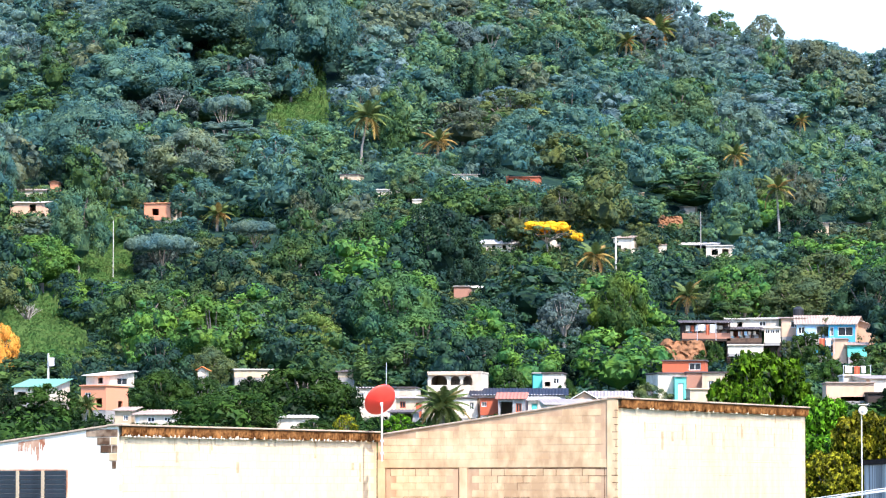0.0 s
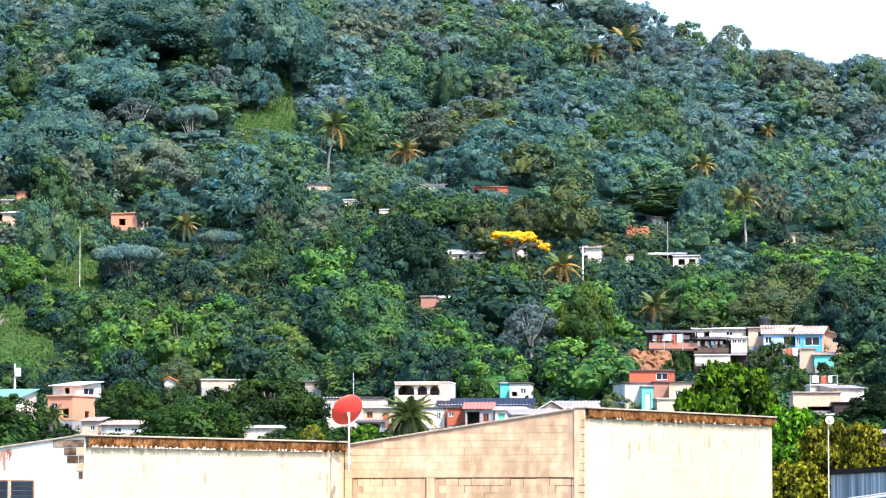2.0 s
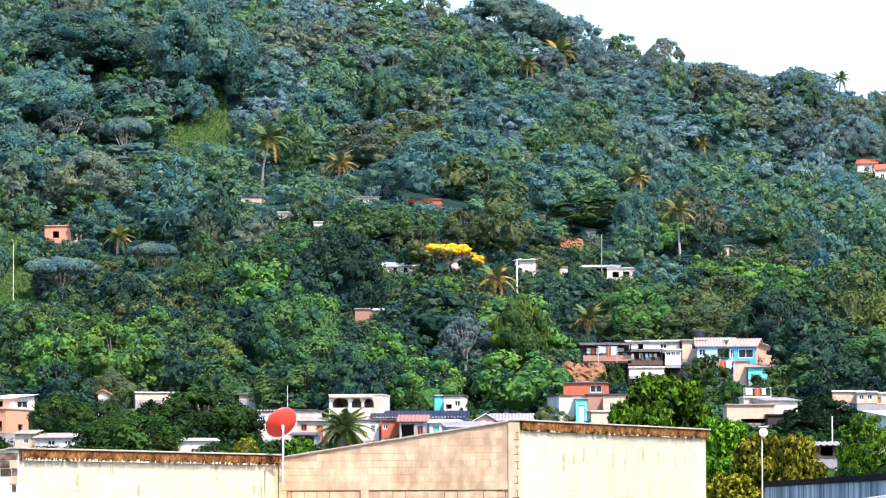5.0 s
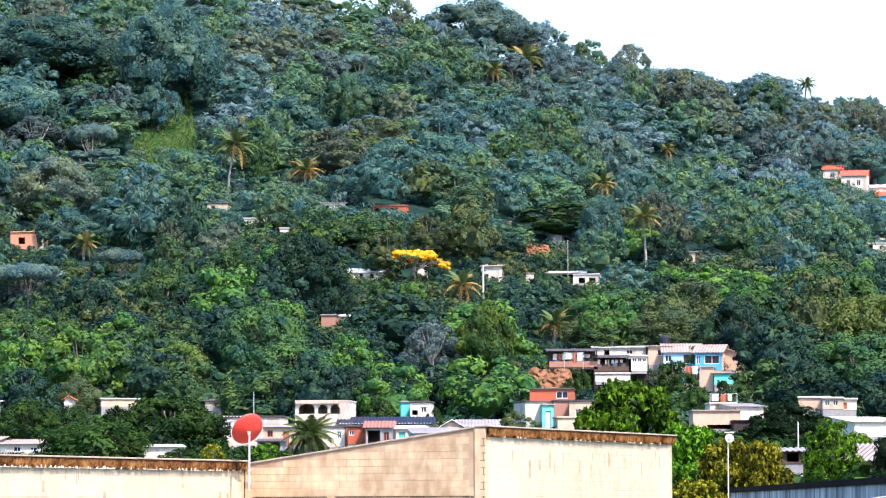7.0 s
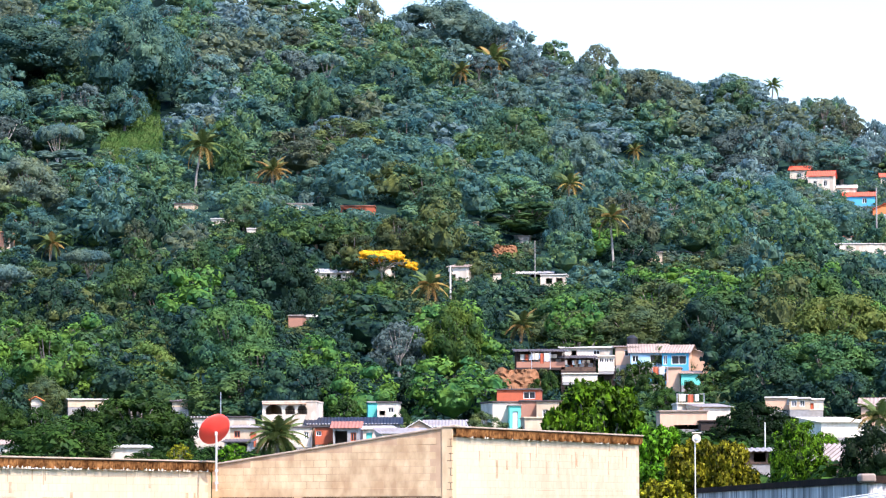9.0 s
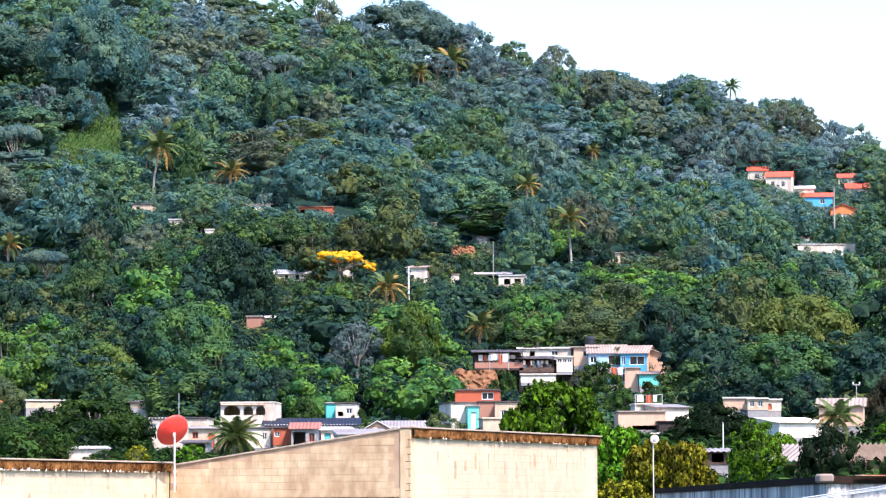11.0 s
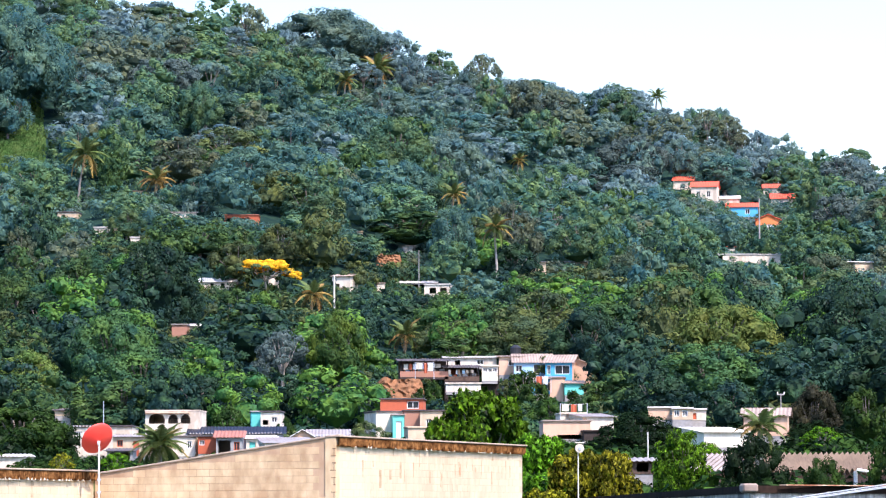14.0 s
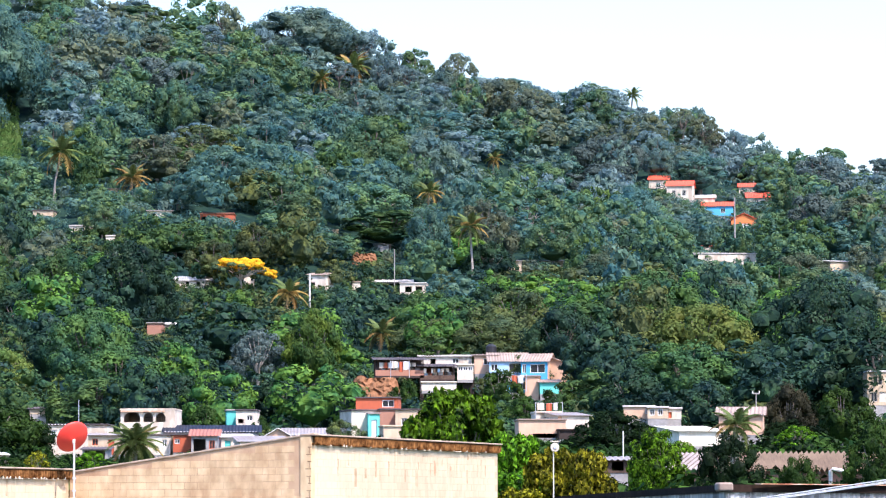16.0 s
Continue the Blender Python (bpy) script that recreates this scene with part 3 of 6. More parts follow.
def satellite_dish():
    ob = thing("satellite_dish", Matrix.Translation(spot(-16.9, 13.3, 101.8)), "red satellite dish on a pale pole fixed to the shed wall", "satellite dish")
    vs, fs = tubes([([(0, 0, -0.75), (0, 0, 0.85)], [0.027, 0.027])], 10)
    mesh_object("pole", vs, fs, STEEL_PAINT, ob, "pale painted pole")
    for z in (-0.55, -0.2):
        part("bracket", boxes((-0.05, 0.05, -0.02, 0.45, z, z + 0.06)), GALV, ob)
    bm = bmesh.new()
    rings, seg, r = 9, 40, 0.485
    grid = []
    for side in (0.0, -0.012):
        for i in range(rings + 1):
            q = r * i / rings
            z = 0.55 * q * q + side + (0.012 if i == rings else 0)
            grid.append([bm.verts.new((q * math.cos(2 * math.pi * k / seg), q * math.sin(2 * math.pi * k / seg), z)) for k in range(seg)] if i else [bm.verts.new((0, 0, z))])
    for base in (0, rings + 1):
        for i in range(rings):
            a, b = grid[base + i], grid[base + i + 1]
            for k in range(seg):
                k2 = (k + 1) % seg
                bm.faces.new((a[0], b[k], b[k2]) if i == 0 else (a[k], b[k], b[k2], a[k2]))
    a, b = grid[rings], grid[-1]
    for k in range(seg):
        bm.faces.new((a[k], a[(k + 1) % seg], b[(k + 1) % seg], b[k]))
    dish = part("reflector", bm, DISH_RED, ob, "red dish seen from its back", True)
    aim = Vector((-0.46, 0.72, 0.50)).normalized()
    turn = aim.to_track_quat("Z", "Y").to_matrix().to_4x4()
    seat = Matrix.Translation((0.0, 0.14, 0.93)) @ turn
    dish.matrix_local = seat
    cl = part("clamp", boxes((-0.04, 0.04, -0.08, 0.06, -0.06, 0.06), bevel=0.015), STEEL_PAINT, ob, "pale mount behind the dish")
    cl.matrix_local = Matrix.Translation((-0.01, 0.04, 0.86))
    vs, fs = tubes([([(0, -0.5, 0.14), (0, -0.2, 0.42), (0, 0.0, 0.55)], [0.012, 0.012, 0.012])], 6)
    arm = mesh_object("feed_arm", vs, fs, GALV, ob)
    arm.matrix_local = seat
    return ob


satellite_dish()


# ---- houses ----
def holed(w, h, t, holes):
    """A wall w x h x t with rectangular openings (x0, x1, z0, z1), as one clean shell."""
    xs = sorted({0.0, w, *[min(max(q, 0), w) for o in holes for q in o[:2]]})
    zs = sorted({0.0, h, *[min(max(q, 0), h) for o in holes for q in o[2:4]]})
    solid = lambda i, j: 0 <= i < len(xs) - 1 and 0 <= j < len(zs) - 1 and not any(
        o[0] <= (xs[i] + xs[i + 1]) / 2 <= o[1] and o[2] <= (zs[j] + zs[j + 1]) / 2 <= o[3] for o in holes)
    vs, fs = [], []

    def face(*p):
        fs.append(tuple(range(len(vs), len(vs) + 4)))
        vs.extend(p)

    for i in range(len(xs) - 1):
        for j in range(len(zs) - 1):
            if not solid(i, j):
                continue
            a, b, c, d = xs[i], xs[i + 1], zs[j], zs[j + 1]
            face((a, 0, c), (b, 0, c), (b, 0, d), (a, 0, d))
            face((b, t, c), (a, t, c), (a, t, d), (b, t, d))
            if not solid(i - 1, j):
                face((a, t, c), (a, 0, c), (a, 0, d), (a, t, d))
            if not solid(i + 1, j):
                face((b, 0, c), (b, t, c), (b, t, d), (b, 0, d))
            if not solid(i, j - 1):
                face((a, t, c), (b, t, c), (b, 0, c), (a, 0, c))
            if not solid(i, j + 1):
                face((a, 0, d), (b, 0, d), (b, t, d), (a, t, d))
    return vs, fs


def sheet(parent, o, along, up, mat, pitch=0.3, amp=0.03, name="roof", label=""):
    """A corrugated sheet from corner o, ribs running along up."""
    o, along, up = Vector(o), Vector(along), Vector(up)
    nrm = along.cross(up).normalized()
    n = max(4, int(along.length / pitch) * 4)
    vs, fs = [], []
    for i in range(n + 1):
        lift = nrm * amp * (0, 1, 0, -1)[i % 4]
        p = o + along * (i / n) + lift
        vs += [p, p + up, p - nrm * 0.03, p + up - nrm * 0.03]
    for i in range(n):
        a = 4 * i
        fs += [(a, a + 4, a + 5, a + 1), (a + 2, a + 3, a + 7, a + 6), (a, a + 2, a + 6, a + 4), (a + 1, a + 5, a + 7, a + 3)]
    fs += [(0, 1, 3, 2), (4 * n, 4 * n + 2, 4 * n + 3, 4 * n + 1)]
    return mesh_object(name, vs, fs, mat, parent, label)


def openings(ob, holes, h, m, frame_mat):
    """Windows and doors in the wall whose own axes are m."""
    for x0, x1, z0, z1, kind in holes:
        w = thing("window" if kind in "wg" else "door", m @ Matrix.Translation((x0, 0.08, z0)), "", "")
        for k in ("label", "category"):
            if k in w:
                del w[k]
        w.parent = ob
        a, b, f = x1 - x0, z1 - z0, 0.07
        if kind in "wg":
            part("frame", boxes((0, f, 0, 0.06, 0, b), (a - f, a, 0, 0.06, 0, b), (f, a - f, 0, 0.06, 0, f), (f, a - f, 0, 0.06, b - f, b), (a / 2 - 0.03, a / 2 + 0.03, 0.0, 0.055, f, b - f)), frame_mat, w)
            for q in (f, a / 2 + 0.03):
                part("pane", boxes((q, q + a / 2 - f - 0.03, 0.02, 0.03, f, b - f)), GLASS, w)
        elif kind == "d":
            part("leaf", boxes((0.03, a - 0.03, 0.02, 0.07, 0, b - 0.02), bevel=0.01), frame_mat, w)


def gables(ob, vs, faces, mat):
    for f in faces:
        q = [Vector(vs[i]) for i in f]
        nrm = (q[1] - q[0]).cross(q[2] - q[0]).normalized() * 0.1
        n = len(q)
        fs = [tuple(range(n)), tuple(range(2 * n - 1, n - 1, -1))] + [(i, i + n, (i + 1) % n + n, (i + 1) % n) for i in range(n)]
        mesh_object("gable", q + [p - nrm if f[0] == 0 else p + nrm for p in q], fs, mat, ob)


def house(u, v, d, w, h, label, turn=0.0, depth=5.0, wall=None, roof="flat", roof_mat=None, rise=0.6, front=(), side=(), show=1.0, trim=None, side_wall=None, lap=0.3, name="house", eave=0.25, base=2.0):
    """A house whose front's lower left corner shows in direction u, v; w and h in thousandths of its distance; openings in fractions of the wall."""
    if not d:
        d = land(u + w / 2, v, FOOT - 10)
    wm, hm = w * d / 1000, h * d / 1000
    p = spot(u, v, d)
    ob = thing(name, Matrix.Translation(p) @ pose(0, 0, 0, 0, 0, turn), label, "house")
    keep_clear(u + w * (1 - show) * 0.3, v + h * (1 - show), u + w - w * (1 - show) * 0.3, v + h, d)
    c = math.cos(radians(turn))
    wm = wm / c if abs(turn) < 60 else wm
    hf = [(a * wm, b * wm, q * hm, r * hm, k) for a, b, q, r, k in front]
    hs = [(a * depth, b * depth, q * hm, r * hm, k) for a, b, q, r, k in side]
    t = 0.18
    vs, fs = holed(wm, hm, t, hf)
    mesh_object("front_wall", vs, fs, wall, ob)
    vs, fs = holed(depth - 2 * t, hm, t, [(a - t, b - t, q, r) for a, b, q, r, k in hs])
    s = mesh_object("side_wall", vs, fs, side_wall or wall, ob)
    sm = Matrix.Translation((wm, t, 0)) @ pose(0, 0, 0, 0, 0, 90)
    s.matrix_local = sm
    part("side_wall", boxes((0, t, t, depth - t, 0, hm)), wall, ob)
    part("back_wall", boxes((0, wm, depth - t, depth, 0, hm)), wall, ob)
    part("footing", boxes((0.03, wm - 0.03, 0.03, depth - 0.03, -base, 0)), CONCRETE, ob)
    part("floor_slab", boxes((t, wm - t, t, depth - t, -0.01, 0.02)), DARK, ob)
    openings(ob, hf, hm, Matrix.Identity(4), trim or TRIM_WHITE)
    openings(ob, [(a - t, b - t, q, r, k) for a, b, q, r, k in hs], hm, sm, trim or TRIM_WHITE)
    rm = roof_mat or ZINC
    if roof == "flat":
        part("roof", boxes((-0.1, wm + 0.1, -0.15, depth + 0.1, hm, hm + 0.14), bevel=0.02), rm, ob)
    elif roof == "shed":
        sheet(ob, (-lap, -eave, hm + 0.05), (wm + 2 * lap, 0, 0), (0, depth + eave + lap, rise), rm)
        vs = [(0, 0, hm), (0, depth, hm), (0, depth, hm + rise * 0.9), (wm, 0, hm), (wm, depth, hm), (wm, depth, hm + rise * 0.9)]
        gables(ob, vs, [(0, 1, 2), (3, 5, 4), (1, 4, 5, 2)], side_wall or wall)
    elif roof == "back":
        sheet(ob, (-lap, -eave, hm + 0.05 + rise), (wm + 2 * lap, 0, 0), (0, depth + eave + lap, -rise), rm)
        vs = [(0, 0, hm), (0, depth, hm), (0, 0, hm + rise * 0.95), (wm, 0, hm), (wm, depth, hm), (wm, 0, hm + rise * 0.95)]
        gables(ob, vs, [(0, 2, 1), (3, 4, 5), (0, 3, 5, 2)], wall)
    elif roof == "gable":
        half = depth / 2 + eave
        sheet(ob, (-lap, -eave, hm - 0.02), (wm + 2 * lap, 0, 0), (0, half, rise), rm)
        sheet(ob, (wm + lap, depth + eave, hm - 0.02), (-wm - 2 * lap, 0, 0), (0, -half, rise), rm)
        k = rise * (depth / 2) / half
        vs = [(0, 0, hm), (0, depth, hm), (0, depth / 2, hm + k), (wm, 0, hm), (wm, depth, hm), (wm, depth / 2, hm + k)]
        gables(ob, vs, [(0, 1, 2), (3, 5, 4)], side_wall or wall)
    elif roof == "end":
        half = wm / 2 + eave
        sheet(ob, (-eave, depth + lap, hm - 0.02), (0, -depth - 2 * lap, 0), (half, 0, rise), rm)
        sheet(ob, (wm + eave, -lap, hm - 0.02), (0, depth + 2 * lap, 0), (-half, 0, rise), rm)
        k = rise * (wm / 2) / half
        vs = [(0, 0, hm), (wm, 0, hm), (wm / 2, 0, hm + k), (0, depth, hm), (wm, depth, hm), (wm / 2, depth, hm + k)]
        gables(ob, vs, [(0, 1, 2), (3, 5, 4)], wall)
    return ob


GLASS = material("dark_window_glass", (0.02, 0.025, 0.03), (0.04, 0.045, 0.05), 0.12, 1, 0.5, bump=0)
TRIM_WHITE = material("white_trim", (0.75, 0.73, 0.68), (0.55, 0.52, 0.46), 0.6, 5, 1, 0.4, bump=0)
CONCRETE = material("grey_concrete", (0.36, 0.34, 0.31), (0.20, 0.18, 0.16), 0.95, 3, 0.6)
WHITE = material("white_house_paint", (0.72, 0.63, 0.49), (0.40, 0.31, 0.22), 0.9, 2.0, 0.35, 0.75, stretch=(1, 1, 0.4))
CREAM = material("cream_house_paint", (0.60, 0.46, 0.30), (0.36, 0.25, 0.155), 0.9, 2.0, 0.35, 0.75, stretch=(1, 1, 0.4))
PINK = material("salmon_house_paint", (0.66, 0.27, 0.14), (0.52, 0.25, 0.14), 0.9, 2.5, 0.4, 0.5, stretch=(1, 1, 0.4))
PEACH = material("peach_house_paint", (0.66, 0.42, 0.27), (0.46, 0.29, 0.18), 0.9, 2.5, 0.4, 0.5, stretch=(1, 1, 0.4))
RED = material("brick_red_paint", (0.48, 0.115, 0.05), (0.32, 0.09, 0.045), 0.9, 2.5, 0.4, 0.5, stretch=(1, 1, 0.4))
BRICK = material("bare_brick", (0.40, 0.20, 0.13), (0.30, 0.17, 0.12), 0.95, 6, 0.8)
BLUE = material("light_blue_paint", (0.36, 0.56, 0.70), (0.46, 0.58, 0.64), 0.85, 2.5, 0.5, 0.5)
SKYBLUE = material("bright_blue_paint", (0.09, 0.40, 0.62), (0.10, 0.34, 0.50), 0.8, 2.5, 0.5, 0.4)
TEAL = material("teal_paint", (0.10, 0.48, 0.40), (0.16, 0.50, 0.44), 0.8, 2.5, 0.5, 0.4)
TURQ = material("turquoise_panel", (0.16, 0.62, 0.48), (0.12, 0.50, 0.40), 0.7, 2.5, 0.5, 0.4)
STRIPED = material("pale_ribbed_sheet", (0.21, 0.150, 0.095), (0.09, 0.062, 0.040), 0.85, 3, 0.4, 0.8, bump=0)
ZINC = material("zinc_roof_sheet", (0.36, 0.32, 0.28), (0.22, 0.16, 0.12), 0.6, 3, 0.4, 0.7, metal=0.2, bump=0)
TAN_ROOF = material("tan_roof_sheet", (0.34, 0.26, 0.195), (0.18, 0.13, 0.10), 0.85, 3, 0.5, 0.7, bump=0)
RED_ROOF = material("red_roof_sheet", (0.66, 0.10, 0.045), (0.52, 0.09, 0.05), 0.7, 3, 0.5, 0.5, bump=0)
TILE_ROOF = material("dull_red_tile_roof", (0.34, 0.135, 0.085), (0.22, 0.10, 0.07), 0.85, 3, 0.5, 0.6, bump=0)
ORANGE = material("orange_paint", (0.72, 0.21, 0.06), (0.62, 0.19, 0.07), 0.8, 3, 0.5, 0.5, bump=0)
DARK_ROOF = material("dark_tarred_roof", (0.060, 0.050, 0.050), (0.16, 0.13, 0.11), 0.9, 3, 0.5, bump=0)
GREEN_ROOF = material("green_roof_sheet", (0.10, 0.24, 0.16), (0.16, 0.26, 0.20), 0.7, 3, 0.5, bump=0)
WHITE_ROOF = material("white_roof_sheet", (0.66, 0.61, 0.54), (0.42, 0.35, 0.28), 0.7, 3, 0.5, 0.5, bump=0)
BLUE_ROOF = material("navy_roof_sheet", (0.008, 0.010, 0.020), (0.030, 0.028, 0.032), 0.7, 3, 0.5, bump=0)
BLACK = material("black_plastic", (0.02, 0.02, 0.022), (0.03, 0.03, 0.032), 0.5, 3, 0.5, bump=0)

T = 330.0  # how far off the lower town stands

# lower town
house(-118.8, 22.3, T, 10.96, 4.07, "low white house with a green sheet roof among trees", -12, 5, WHITE, "shed", GREEN_ROOF, 0.9, [(.1, .3, .2, .7, "o"), (.55, .75, .2, .75, "w")])
house(-100.3, 20.1, T, 7.20, 6.58, "salmon-pink flat-roofed house with dark windows", -24, 4.2, PINK, "flat", PINK, 0, [(.14, .4, .42, .74, "w"), (.6, .85, .1, .5, "o")], [(.55, .75, .12, .4, "o")], base=4)
house(-98.9, 26.9, T + 3, 6.89, 2.66, "white upper storey with a pale roof on the salmon house", -24, 4.6, WHITE, "shed", WHITE_ROOF, 0.5, [(.5, .7, .2, .8, "o")], [(.3, .75, .1, .85, "w")], eave=0.4, base=0.1)
house(-90.9, 16.1, T - 12, 4.70, 3.76, "small cream shed with a tan roof", -10, 3, CREAM, "shed", TAN_ROOF, 0.4, [(.5, .8, .3, .7, "w")])
house(-85.4, 16.1, T - 14, 11.75, 2.66, "long low white house with a rusty sheet roof", -10, 4, WHITE, "shed", TAN_ROOF, 0.5, [(.02, .12, 0, .8, "d"), (.3, .48, .25, .8, "w"), (.7, .85, .35, .75, "w")])
house(-68.0, 29.7, T + 40, 2.6, 1.5, "white cottage with a small orange gable", 0, 3, WHITE, "end", ORANGE, 0.4)
house(-57.8, 29.2, T + 45, 10.65, 2.0, "long pale wall with a flat top among trees", 12, 3, CREAM, "flat", WHITE_ROOF, 0)
house(-47.9, 14.5, T - 40, 13.16, 3.45, "low white outbuilding with one small window", 8, 3, WHITE, "shed", WHITE_ROOF, 0.25, [(.78, .93, .2, .7, "w")], lap=0.1)
house(-29.1, 29.2, T + 40, 4.39, 1.41, "pale house half hidden by trees", 0, 3, CREAM, "shed", DARK_ROOF, 0.3)
house(-24.1, 18.0, T, 16.29, 8.14, "white-washed house with a dark flat roof and small windows", -6, 5, WHITE, "flat", DARK_ROOF, 0, [(.05, .13, .55, .85, "w"), (.3, .4, .5, .8, "w"), (.78, .88, .55, .75, "w")], [])
house(-13.1, 18.0, T - 6, 10.96, 5.32, "cream house front with a brown door", -6, 4, CREAM, "shed", ZINC, 0.3, [(.1, .25, .5, .85, "w"), (.5, .66, 0, .8, "d")], trim=RED)
house(-14.7, 17.2, T - 12, 7.05, 2.19, "grey porch with a dark sheet roof", -6, 3, CONCRETE, "shed", DARK_ROOF, 0.3, [(.1, .9, .1, .9, "o")])
house(8.4, 17.6, T - 2, 2.19, 6.26, "cream gable end with a narrow window", -4, 4, CREAM, "flat", DARK_ROOF, 0, [(.2, .7, .55, .85, "w")])
house(2.5, 18.0, T - 3, 7.05, 5.32, "white house front with a leaning ladder window", -4, 4, WHITE, "flat", DARK_ROOF, 0, [(.68, .86, .4, .8, "w")])
house(8.0, 21.9, T + 4, 25.84, 2.19, "long house under a dark navy sheet roof", -2, 5, CONCRETE, "shed", BLUE_ROOF, 0.8, [(.1, .2, .1, .8, "o"), (.6, .75, .1, .8, "o")])
house(10.3, 18.7, T - 4, 5.64, 4.70, "red-painted shop front with a dark doorway", -6, 4, RED, "flat", DARK_ROOF, 0, [(.06, .32, .5, .8, "w")])
house(15.3, 18.7, T - 8, 7.20, 4.39, "small shop with a red tile roof and posters", -3, 4, CONCRETE, "shed", TILE_ROOF, 0.7, [(.05, .55, 0, .85, "o"), (.68, .9, .2, .75, "w")], trim=RED)
house(23.6, 18.7, T - 4, 8.77, 4.07, "white house with a pale awning roof", 4, 4, WHITE, "shed", WHITE_ROOF, 0.4, [(.1, .3, 0, .8, "d"), (.5, .75, .3, .8, "w")], trim=TEAL)
house(28.8, 19.5, T - 14, 13.31, 2.04, "pale lean-to under a white sheet roof", 6, 4, WHITE, "shed", ZINC, 0.6, [(.1, .5, .1, .8, "o")])
house(25.0, 25.8, T + 25, 3.13, 4.39, "narrow teal house with a flat roof", 0, 4, TEAL, "flat", CONCRETE, 0)
house(27.6, 25.8, T + 22, 5.32, 4.39, "small white house with a dark window", -8, 4, WHITE, "flat", DARK_ROOF, 0, [(.55, .85, .35, .7, "w"), (.1, .4, .2, .5, "o")])
house(35.7, 20.8, T - 6, 6.89, 2.19, "cream gabled house with a pale roof", 0, 4, PEACH, "end", WHITE_ROOF, 0.8)
house(40.8, 20.8, T + 8, 13.16, 2.51, "row house under a striped sheet roof", -3, 5, WHITE, "shed", ZINC, 0.8, [(.1, .3, .1, .8, "o"), (.6, .8, .1, .8, "o")])


def eave_caps(u, v, w, d, n, label):
    """A row of pale rib ends along the eave of a sheet roof."""
    ob = thing("roof_trim", Matrix.Translation(spot(u, v, d)), label, "roof trim")
    step = w * d / 1000 / n
    for k in range(n):
        part("rib_end", boxes((k * step, k * step + step * 0.45, -0.06, 0.06, 0.0, 0.10), bevel=0.015), WHITE_ROOF, ob)


eave_caps(8.0, 24.2, 25.8, T + 3.6, 30, "row of pale rib ends along a navy roof's eave")
eave_caps(40.8, 23.4, 13.1, T + 7.6, 17, "row of pale rib ends along a striped roof's eave")
eave_caps(-24.1, 26.2, 16.2, T - 0.4, 18, "row of pale rib ends along a dark flat roof")


def arch_house():
    """The white house whose open upper floor has arches."""
    d = T + 8
    p = spot(-4.2, 22.3, d)
    w, h = 15.03 * d / 1000, 8.14 * d / 1000
    ob = thing("house", Matrix.Translation(p) @ pose(0, 0, 0, 0, 0, -8), "white two-storey house with round-arched openings under a tiled cornice", "house")
    keep_clear(-4.2, 24.2, 10.8, 30.5, d)
    spans = [(0.06, 0.36), (0.42, 0.60), (0.65, 0.83)]
    bm = bmesh.new()
    low, spring = h * 0.58, h * 0.72
    ys = (0.0, 0.2)
    outline = []
    for a, b in spans:
        x0, x1 = a * w, b * w
        r = (x1 - x0) / 2
        top = min(r, h * 0.2)
        outline.append([(x0, low)] + [(x0 + r - r * math.cos(math.pi * k / 12), spring + top * math.sin(math.pi * k / 12)) for k in range(13)] + [(x1, low)])
    cuts = [0.0] + [q for s in spans for q in (s[0] * w, s[1] * w)] + [w]

    def wall(x0, x1, z0, z1):
        box(bm, x0, x1, 0, 0.2, z0, z1)

    wall(0, w, 0, low)
    for i in range(0, len(cuts), 2):
        wall(cuts[i], cuts[i + 1], low, h)
    for o in outline:
        for (xa, za), (xb, zb) in zip(o[1:-1], o[2:-1]):
            v = [bm.verts.new(q) for q in ((xa, 0, za), (xb, 0, zb), (xb, 0, h), (xa, 0, h), (xa, 0.2, za), (xb, 0.2, zb), (xb, 0.2, h), (xa, 0.2, h))]
            for f in ((0, 1, 2, 3), (5, 4, 7, 6), (0, 4, 5, 1)):
                bm.faces.new([v[k] for k in f])
    part("front_wall", bm, WHITE, ob)
    part("side_wall", boxes((0, 0.2, 0.2, 4.8, 0, h)), WHITE, ob)
    part("side_wall", boxes((w - 0.2, w, 0.2, 4.8, 0, h)), WHITE, ob)
    part("back_wall", boxes((0, w, 4.8, 5.0, 0, h)), WHITE, ob)
    part("footing", boxes((0.03, w - 0.03, 0.03, 4.9, -3, 0)), CONCRETE, ob)
    part("upper_floor", boxes((0.2, w - 0.2, 0.2, 4.8, low - 0.3, low)), CONCRETE, ob)
    part("roof", boxes((-0.05, w + 0.05, -0.05, 5.05, h, h + 0.12)), WHITE, ob)
    for i in range(12):
        x = (i + 0.5) * w * 0.82 / 12
        part("cornice_tile", boxes((x - 0.16, x + 0.16, -0.28, -0.02, h - 0.22, h - 0.12), bevel=0.03), PEACH, ob)
    for a, b in spans[1:]:
        rail = part("railing", boxes((a * w, b * w, 0.06, 0.1, low + 0.45, low + 0.5)), DARK, ob)
        for k in range(1, 6):
            x = a * w + k * (b - a) * w / 6
            part("bar", boxes((x - 0.015, x + 0.015, 0.06, 0.09, low, low + 0.45)), DARK, rail)


arch_house()

